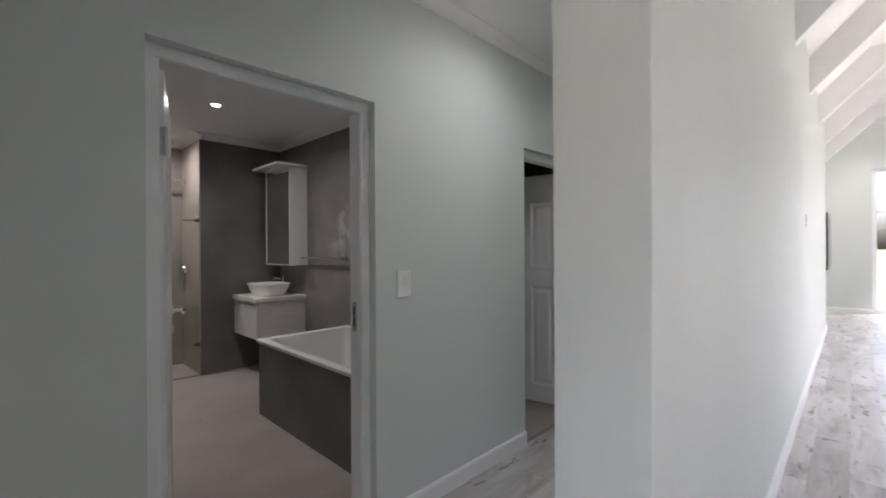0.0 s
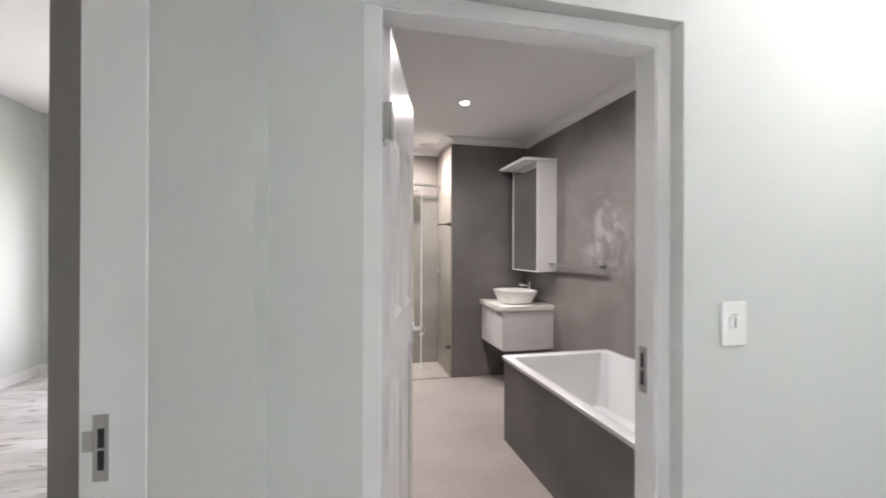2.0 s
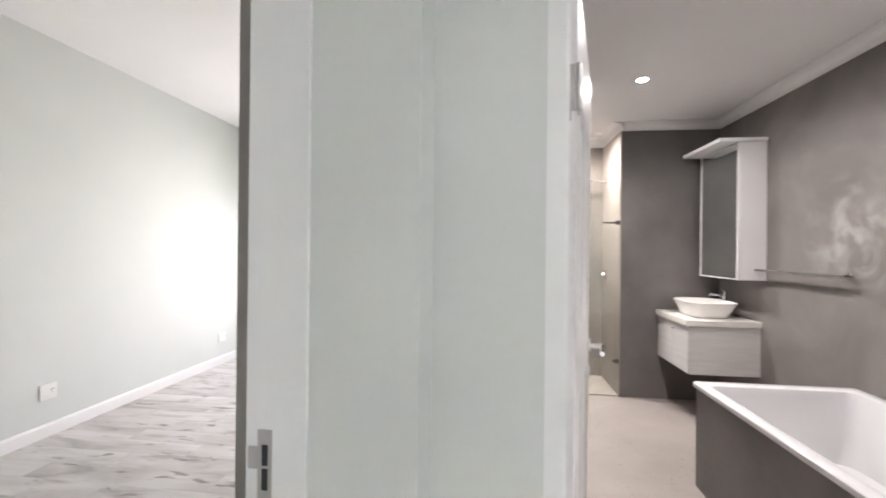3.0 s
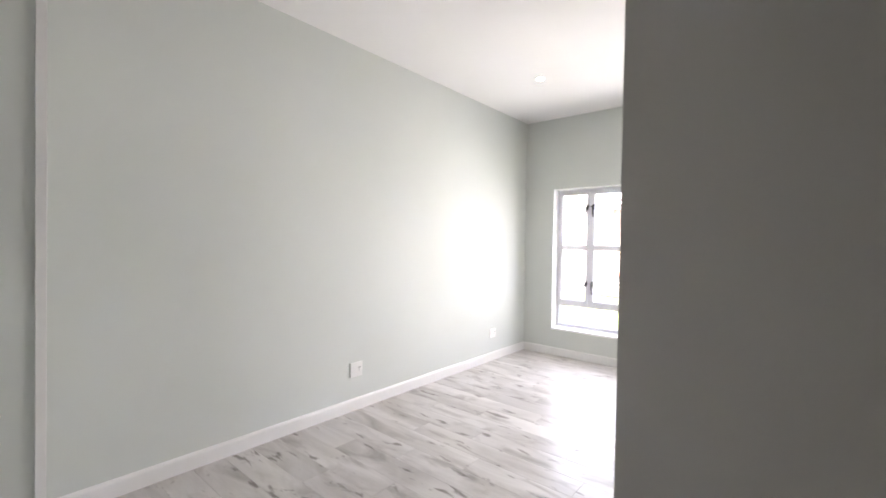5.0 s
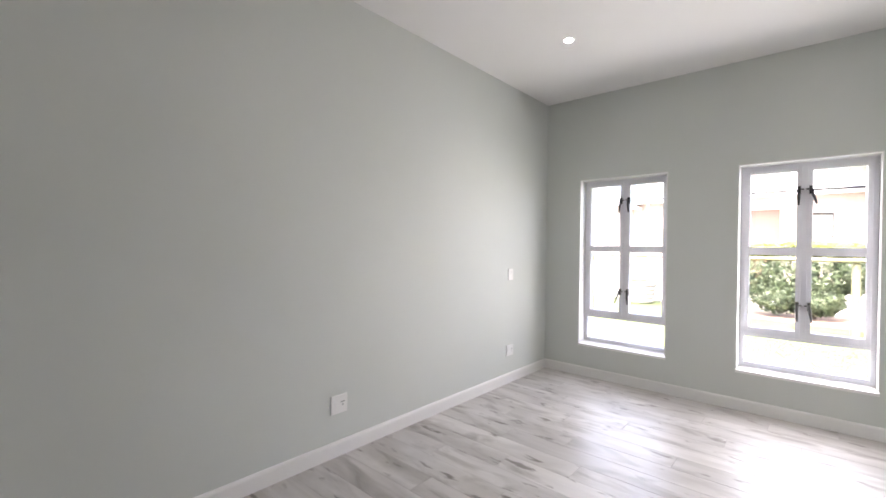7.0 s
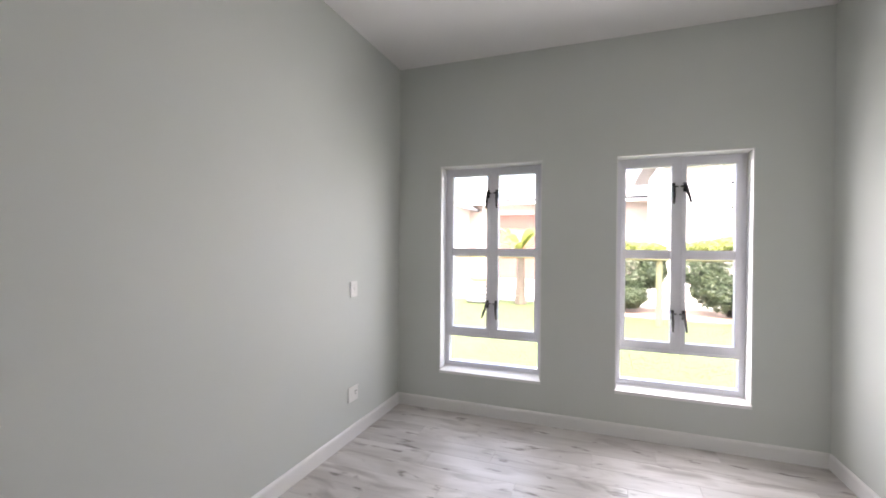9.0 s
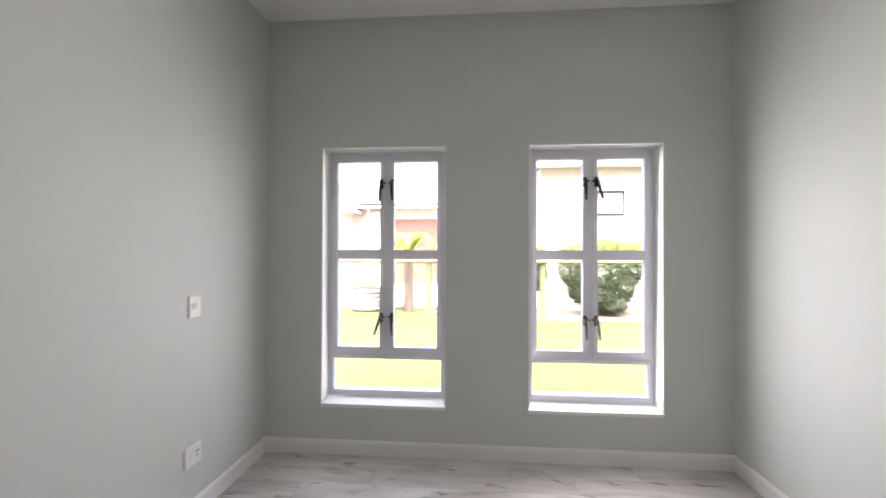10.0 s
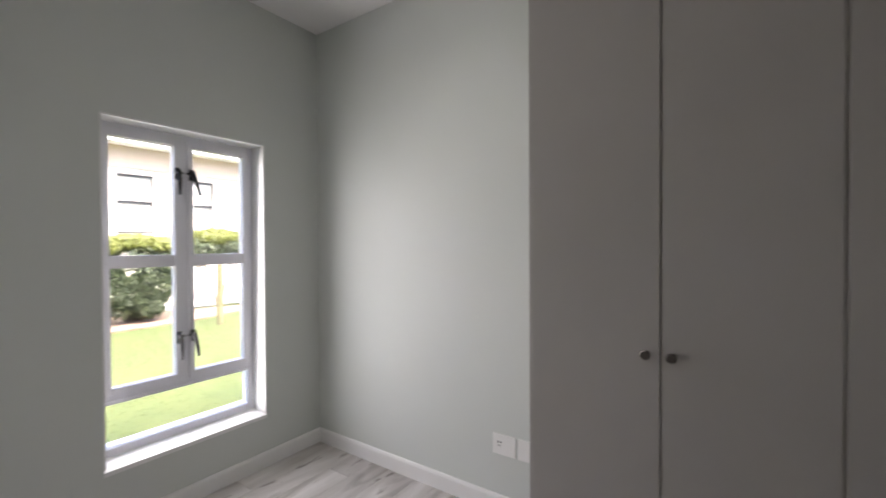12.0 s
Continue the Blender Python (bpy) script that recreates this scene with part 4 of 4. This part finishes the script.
pts = [(0.7 + 3.4 * math.cos(a) * (1 + 0.12 * math.sin(3 * a)), 12.45 + 0.85 * math.sin(a)) for a in (2 * math.pi * k / 28 for k in range(28))]
vs = [bm.verts.new((x, y, -0.145)) for x, y in pts]
vt = [bm.verts.new((0.7 + (x - 0.7) * 0.9, 12.45 + (y - 12.45) * 0.85, -0.11)) for x, y in pts]
lo = [bm.verts.new((x, y, -0.2)) for x, y in pts]
for k in range(28):
    bm.faces.new((vs[k], vs[(k + 1) % 28], vt[(k + 1) % 28], vt[k]))
    bm.faces.new((lo[k], lo[(k + 1) % 28], vs[(k + 1) % 28], vs[k]))
bm.faces.new(vt)
bed = structure("ground_bed", bm, M_SOIL, "bare brown planting bed under the shrubs", "ground")

verts, faces = [], []
for k in range(90000):
    y = 5.2 + 8.4 * rng.random() ** 0.8
    x = rng.uniform(-9, 8)
    if ((x - 0.7) / 3.4) ** 2 + ((y - 12.45) / 0.85) ** 2 < 1.0:
        continue
    a, h, w = rng.uniform(0, 6.28), rng.uniform(0.006, 0.013), rng.uniform(0.003, 0.008)
    dx, dy = math.cos(a) * w, math.sin(a) * w
    n0 = len(verts)
    verts += [(x - dx, y - dy, -0.172), (x + dx, y + dy, -0.172), (x + rng.uniform(-0.008, 0.008), y + rng.uniform(-0.008, 0.008), -0.17 + h)]
    faces.append((n0, n0 + 1, n0 + 2))
me = bpy.data.meshes.new("grass")
me.from_pydata(verts, [], faces)
me.materials.append(M_BLADE)
tagged(new("grass", me), "short sunlit lawn grass blades", "grass", kind="stuff")


def leaf_cloud(blobs, count, size, seed):
    """Many small leaves scattered in the shells of several uneven blobs."""
    r_ = random.Random(seed)
    vv, ff = [], []
    for k in range(count):
        cx, cy, cz, rx, ry, rz = blobs[k % len(blobs)]
        d = Vector((r_.gauss(0, 1), r_.gauss(0, 1), r_.gauss(0, 1))).normalized()
        rad = (0.72 + 0.36 * r_.random()) * (1 + 0.18 * noise.noise(d * 2.3 + Vector((seed, cx, 0))))
        p = Vector((cx + d.x * rx * rad, cy + d.y * ry * rad, cz + d.z * rz * rad))
        if p.z < -0.05:
            continue
        n_ = (d + Vector((r_.uniform(-1, 1), r_.uniform(-1, 1), r_.uniform(-0.6, 1)))).normalized()
        u = n_.orthogonal().normalized()
        u.rotate(Matrix.Rotation(r_.uniform(0, 6.28), 3, n_))
        w_ = n_.cross(u)
        s_ = size * r_.uniform(0.6, 1.3)
        n0 = len(vv)
        vv += [p - u * s_, p + w_ * s_ * 0.45, p + u * s_ + n_ * s_ * 0.2, p - w_ * s_ * 0.45]
        ff.append((n0, n0 + 1, n0 + 2, n0 + 3))
    return vv, ff


def shrub(base, blobs, count, size, seed, label, mat=M_LEAF, top=None):
    s_ = thing("garden_shrub", base, label, "shrub", "shrubs on the bed")
    o = Vector(base)
    vv, ff = leaf_cloud(blobs, count, size, seed)
    me_ = bpy.data.meshes.new("crown")
    me_.from_pydata([v_ - o for v_ in vv], [], ff)
    me_.materials.append(mat)
    cr = new("crown", me_)
    cr.parent = s_
    # a separate layer of yellow-green leaves over the top of the crown
    if top:
        vv, ff = leaf_cloud(top, count // 3, size, seed + 50)
        me_ = bpy.data.meshes.new("top_leaves")
        me_.from_pydata([v_ - o for v_ in vv], [], ff)
        me_.materials.append(M_LEAF_Y)
        ng = new("top_leaves", me_)
        ng.parent = s_
        tagged(ng, "yellow-green leaves over the top of the crown")
    bm = bmesh.new()
    for k, b_ in enumerate(blobs):
        rod(bm, (base[0] + 0.04 * k, base[1], base[2]), (b_[0], b_[1], b_[2]), 0.035, 0.012, 8)
    part("stem", bm, M_BARK, s_)
    return s_


shrub((1.35, 12.3, -0.13), [(0.80, 12.3, 0.98, 0.42, 0.45, 0.46), (1.35, 12.2, 0.85, 0.52, 0.5, 0.62), (1.95, 12.3, 1.02, 0.46, 0.45, 0.44), (1.25, 12.2, 0.42, 0.42, 0.4, 0.42), (1.75, 12.25, 0.60, 0.38, 0.4, 0.42), (0.95, 12.25, 0.55, 0.36, 0.4, 0.42), (1.6, 12.2, 0.22, 0.36, 0.35, 0.3)], 16000, 0.046, 3,
    "dense dark green garden shrub, wider above than below", top=[(0.85, 12.3, 1.42, 0.48, 0.45, 0.17), (1.40, 12.3, 1.50, 0.5, 0.45, 0.17), (2.0, 12.3, 1.44, 0.5, 0.45, 0.18)])
shrub((-1.0, 12.4, -0.13), [(-1.75, 12.4, 0.80, 0.42, 0.42, 0.60), (-1.2, 12.35, 0.78, 0.48, 0.45, 0.64), (-0.65, 12.4, 0.82, 0.46, 0.45, 0.60), (-0.2, 12.4, 0.92, 0.30, 0.4, 0.46), (-1.4, 12.3, 0.32, 0.5, 0.4, 0.34), (-0.7, 12.3, 0.30, 0.40, 0.4, 0.32)], 17000, 0.046, 5,
    "wide dark green garden hedge beside a post", top=[(-1.6, 12.4, 1.36, 0.5, 0.42, 0.15), (-0.95, 12.4, 1.42, 0.5, 0.42, 0.16), (-0.3, 12.4, 1.38, 0.4, 0.42, 0.15)])
shrub((3.5, 13.0, -0.13), [(3.1, 13.0, 1.30, 0.55, 0.45, 0.36), (3.9, 13.0, 1.35, 0.6, 0.45, 0.42)], 7000, 0.048, 9, "tall leafy shrub with bare stems", top=[(3.4, 13.0, 1.62, 0.9, 0.45, 0.22)])


def fence_post(x):
    p = thing("fence_post", (x, 10.8, -0.17), "round weathered wooden fence post in the lawn", "post", "garden fence posts")
    bm = bmesh.new()
    rod(bm, (x, 10.8, -0.3), (x, 10.8, 1.24), 0.066, 0.058, 14)
    part("pole", bm, M_POST, p)
    return p


for x in (-5.0, -2.62, -0.24, 2.42, 4.9):
    fence_post(x)
fr_ = thing("fence_rail", (0, 10.8, 1.19), "long weathered wooden rail across the fence posts", "fence rail")
bm = bmesh.new()
rod(bm, (-7, 10.72, 1.19), (6.6, 10.72, 1.19), 0.036, None, 12)
part("pole", bm, M_POST, fr_)


def small_tree():
    b0 = Vector((-3.4, 13.0, -0.17))
    t = thing("young_tree", b0, "young tree with a brown trunk and large pale leaves", "tree")
    bm = bmesh.new()
    p = b0.copy()
    rad = 0.16
    for k in range(6):
        q = p + Vector((rng.uniform(-0.03, 0.03), rng.uniform(-0.02, 0.02), 0.24))
        rod(bm, p, q, rad, rad * 0.93, 10)
        p, rad = q, rad * 0.92
    part("trunk", bm, M_BARK, t)
    for k in range(13):
        a = 2 * math.pi * k / 13 + rng.uniform(-0.2, 0.2)
        ln, up = rng.uniform(0.7, 1.15), rng.uniform(0.35, 1.1)
        bm = bmesh.new()
        rows = []
        d = Vector((math.cos(a), math.sin(a), 0))
        side = Vector((-d.y, d.x, 0))
        for i in range(8):
            f = i / 7
            c = p + d * ln * f + Vector((0, 0, up * math.sin(f * 2.2) * 0.75 - 0.25 * f * f))
            w_ = 0.13 * math.sin(math.pi * min(1, f * 0.93 + 0.07)) + 0.006
            rows.append([bm.verts.new(c - side * w_ + Vector((0, 0, 0.03))), bm.verts.new(c), bm.verts.new(c + side * w_ + Vector((0, 0, 0.03)))])
        for r0, r1 in zip(rows, rows[1:]):
            for j in range(2):
                bm.faces.new((r0[j], r0[j + 1], r1[j + 1], r1[j]))
        part("leaf", bm, M_LEAF_Y, t, smooth=True)


small_tree()
pl = thing("garden_planter", (-4.55, 13.0, -0.17), "round ribbed concrete planter with orange flowers on the lawn", "planter")
bm = bmesh.new()
prof = [(0.36, 0)]
for k in range(5):
    z = 0.03 + 0.115 * k
    prof += [(0.40 + 0.016 * k, z), (0.415 + 0.016 * k, z + 0.05), (0.40 + 0.016 * k, z + 0.095), (0.385 + 0.016 * k, z + 0.105)]
prof += [(0.48, 0.62), (0.43, 0.62), (0.42, 0.56)]
lathe(bm, prof, Matrix.Translation((-4.55, 13.0, -0.17)), 30)
part("drum", bm, M_PLANTER, pl, smooth=True)
vv, ff = leaf_cloud([(-4.55, 13.0, 0.50, 0.30, 0.26, 0.07)], 420, 0.035, 21)
for nm, mat, dz in (("flowers", M_FLOWER, 0.0),):
    me = bpy.data.meshes.new(nm)
    me.from_pydata([Vector(v_) - Vector((-4.55, 13.0, -0.17)) for v_ in vv], [], ff)
    me.materials.append(mat)
    fl = new(nm, me)
    fl.parent = pl
bm = bmesh.new()
lathe(bm, [(0.42, 0.0), (0.40, 0.03), (0.2, 0.08), (0.001, 0.09)], Matrix.Translation((-4.55, 13.0, 0.36)), 20)
part("soil", bm, M_SOIL, pl)


def garage_house():
    y0 = 22.0
    h = thing("garage_house", (-4, y0, -0.14), "beige single-storey house with a wide red-brown garage door", "house")
    gxa, gxb, gh = -6.2, -1.9, 3.0
    part("wall", B((-7.6, gxa, y0, y0 + 0.3, -0.14, 3.6), (gxb, -1.0, y0, y0 + 0.3, -0.14, 3.6), (-0.3, 3.5, y0, y0 + 0.3, -0.14, 3.6), (-1.0, -0.3, y0, y0 + 0.3, -0.14, 1.85), (-1.0, -0.3, y0, y0 + 0.3, 2.8, 3.6), (gxa, gxb, y0, y0 + 0.3, gh, 3.6), (3.2, 3.5, y0 + 0.3, y0 + 8, -0.14, 3.6), (-7.6, -7.3, y0 + 0.3, y0 + 8, -0.14, 3.6)), M_PLASTER, h)
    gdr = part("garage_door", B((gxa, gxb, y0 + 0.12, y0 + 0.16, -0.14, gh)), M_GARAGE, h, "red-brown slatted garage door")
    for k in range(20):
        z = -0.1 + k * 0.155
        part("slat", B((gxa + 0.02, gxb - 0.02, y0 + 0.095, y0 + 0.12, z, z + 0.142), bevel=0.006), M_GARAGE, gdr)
    wf = part("window", B((-1.0, -0.3, y0 + 0.06, y0 + 0.12, 2.75, 2.8), (-1.0, -0.3, y0 + 0.06, y0 + 0.12, 1.85, 1.9), (-1.0, -0.96, y0 + 0.06, y0 + 0.12, 1.9, 2.75), (-0.34, -0.3, y0 + 0.06, y0 + 0.12, 1.9, 2.75)), M_BLACK, h, "dark window frame")
    part("pane", B((-0.97, -0.33, y0 + 0.09, y0 + 0.095, 1.88, 2.77)), M_GLASS, wf).visible_shadow = False
    part("blind", B((-0.99, -0.31, y0 + 0.13, y0 + 0.14, 1.86, 2.79)), M_PLASTER_W, wf, "pale drawn blind")
    part("fascia", B((-7.6, 3.9, y0 - 0.55, y0 - 0.50, 3.48, 3.68)), M_TRIM, h, "white fascia board")
    bm = bmesh.new()
    prism(bm, [(y0 - 0.55, 3.68), (y0 + 4.2, 5.6), (y0 + 8.8, 3.68), (y0 + 8.8, 3.6), (y0 - 0.55, 3.6)], "x", -7.6, 3.9)
    part("roof", bm, M_ROOF, h, "grey tiled roof")
    part("downpipe", rod(bmesh.new(), (-6.85, y0 - 0.05, -0.14), (-6.85, y0 - 0.05, 3.5), 0.045, None, 10), M_TRIM, h)
    # wing with a gable
    w = thing("gable_house", (-11, 19, -0.14), "cream plastered house with a gabled grey roof", "house")
    part("wall", B((-15, -7.6, 19.0, 19.3, -0.14, 3.3), (-7.9, -7.6, 19.3, 27, -0.14, 3.3)), M_PLASTER_W, w)
    bm = bmesh.new()
    prism(bm, [(-15.0, 3.3), (-11.3, 5.2), (-7.6, 3.3)], "y", 19.0, 19.3)
    part("gable", bm, M_PLASTER_W, w)
    bm = bmesh.new()
    prism(bm, [(-15.5, 3.15), (-11.3, 5.3), (-7.1, 3.15), (-7.1, 3.3), (-11.3, 5.5), (-15.5, 3.3)], "y", 18.7, 27)
    part("roof", bm, M_ROOF, w)


garage_house()


def near_house():
    y0 = 15.0
    h = thing("neighbour_house", (4, y0, -0.14), "beige neighbouring house with dark framed windows", "house")
    wins = [(2.02, 2.84), (3.60, 4.42), (6.6, 7.6)]
    xs = [0.35] + [q for w_ in wins for q in w_] + [11.0]
    boxes = [(xs[k], xs[k + 1], y0, y0 + 0.25, -0.14, 4.0) for k in range(0, len(xs), 2)]
    for a, b in wins:
        boxes += [(a, b, y0, y0 + 0.25, -0.14, 1.75), (a, b, y0, y0 + 0.25, 3.28, 4.0)]
    boxes += [(0.35, 0.6, y0 + 0.25, y0 + 4, -0.14, 4.0)]
    part("wall", B(*boxes), M_PLASTER_W, h, "cream plastered wall")
    part("frieze", B((0.33, 11.0, y0 - 0.03, y0, 3.42, 3.98)), M_PLASTER, h, "beige band under the eaves")
    for a, b in wins:
        wf = part("window", B((a, b, y0 + 0.03, y0 + 0.12, 3.23, 3.28), (a, b, y0 + 0.06, y0 + 0.12, 1.75, 1.80), (a, a + 0.02, y0 + 0.06, y0 + 0.12, 1.8, 3.23), (b - 0.02, b, y0 + 0.06, y0 + 0.12, 1.8, 3.23), (a + 0.04, b - 0.04, y0 + 0.06, y0 + 0.12, 2.54, 2.60)), M_BLACK, h, "dark window frame")
        part("pane", B((a + 0.01, b - 0.01, y0 + 0.088, y0 + 0.094, 1.79, 3.24)), M_GLASS, wf).visible_shadow = False
        part("blind", B((a + 0.01, b - 0.01, y0 + 0.105, y0 + 0.11, 1.76, 3.27)), M_PLASTER_W, wf, "pale drawn blind")
    part("fascia", B((0.0, 11.4, y0 - 0.5, y0 - 0.46, 3.98, 4.14)), M_TRIM, h, "white fascia board")
    part("soffit", B((0.0, 11.4, y0 - 0.46, y0, 3.985, 4.0)), M_TRIM, h)
    bm = bmesh.new()
    prism(bm, [(y0 - 0.52, 4.14), (y0 + 3, 5.3), (y0 + 6.5, 4.14)], "x", 0.0, 11.4)
    part("roof", bm, M_ROOF, h, "grey tiled roof")
    part("downpipe", rod(bmesh.new(), (1.76, y0 - 0.05, -0.14), (1.76, y0 - 0.05, 3.98), 0.04, None, 10), M_TRIM, h)


near_house()


# ---- floor planks ----
PLANK_MESH = {}


def plank_mesh(length):
    key = round(length, 3)
    if key not in PLANK_MESH:
        bm = bmesh.new()
        x, y, b = key / 2, 0.0905, 0.0012
        lower = [bm.verts.new((sx * x, sy * y, -0.012)) for sx, sy in ((-1, -1), (1, -1), (1, 1), (-1, 1))]
        mid = [bm.verts.new((sx * x, sy * y, -b)) for sx, sy in ((-1, -1), (1, -1), (1, 1), (-1, 1))]
        up = [bm.verts.new((sx * (x - b), sy * (y - b), 0.0)) for sx, sy in ((-1, -1), (1, -1), (1, 1), (-1, 1))]
        for k in range(4):
            j = (k + 1) % 4
            bm.faces.new((lower[k], lower[j], mid[j], mid[k]))
            bm.faces.new((mid[k], mid[j], up[j], up[k]))
        bm.faces.new(up)
        me_ = bpy.data.meshes.new("plank")
        bm.to_mesh(me_)
        bm.free()
        me_.materials.append(M_PLANK)
        PLANK_MESH[key] = me_
    return PLANK_MESH[key]


def lay_planks():
    r_ = random.Random(11)
    rest = bmesh.new()
    y, row = BY1 - 0.088, 0
    while y > LY0:
        x0 = BX0 if y > -1.25 else -1.4
        x1 = BX1 + 0.06 if y > -0.07 else LX1
        x = x0 - [0.0, 0.4, 0.8, 0.2, 0.6][row % 5] * 1.0
        while x < x1:
            a, b = max(x, x0), min(x + 1.22, x1)
            x += 1.22
            if b - a < 0.05:
                continue
            ln = round(b - a - 0.0006, 3)
            if y > -2.7:
                p = new("plank", plank_mesh(ln))
                p.location = ((a + b) / 2, y, 0.0)
                p.parent = floor
            else:
                box(rest, a, b - 0.0006, y - 0.0905, y + 0.0905, -0.012, 0.0)
        y -= 0.1816
        row += 1
    far = finish("far_planks", rest, M_PLANK, (0, 0, 0))
    far.parent = floor
    tagged(far, kind="stuff")


lay_planks()
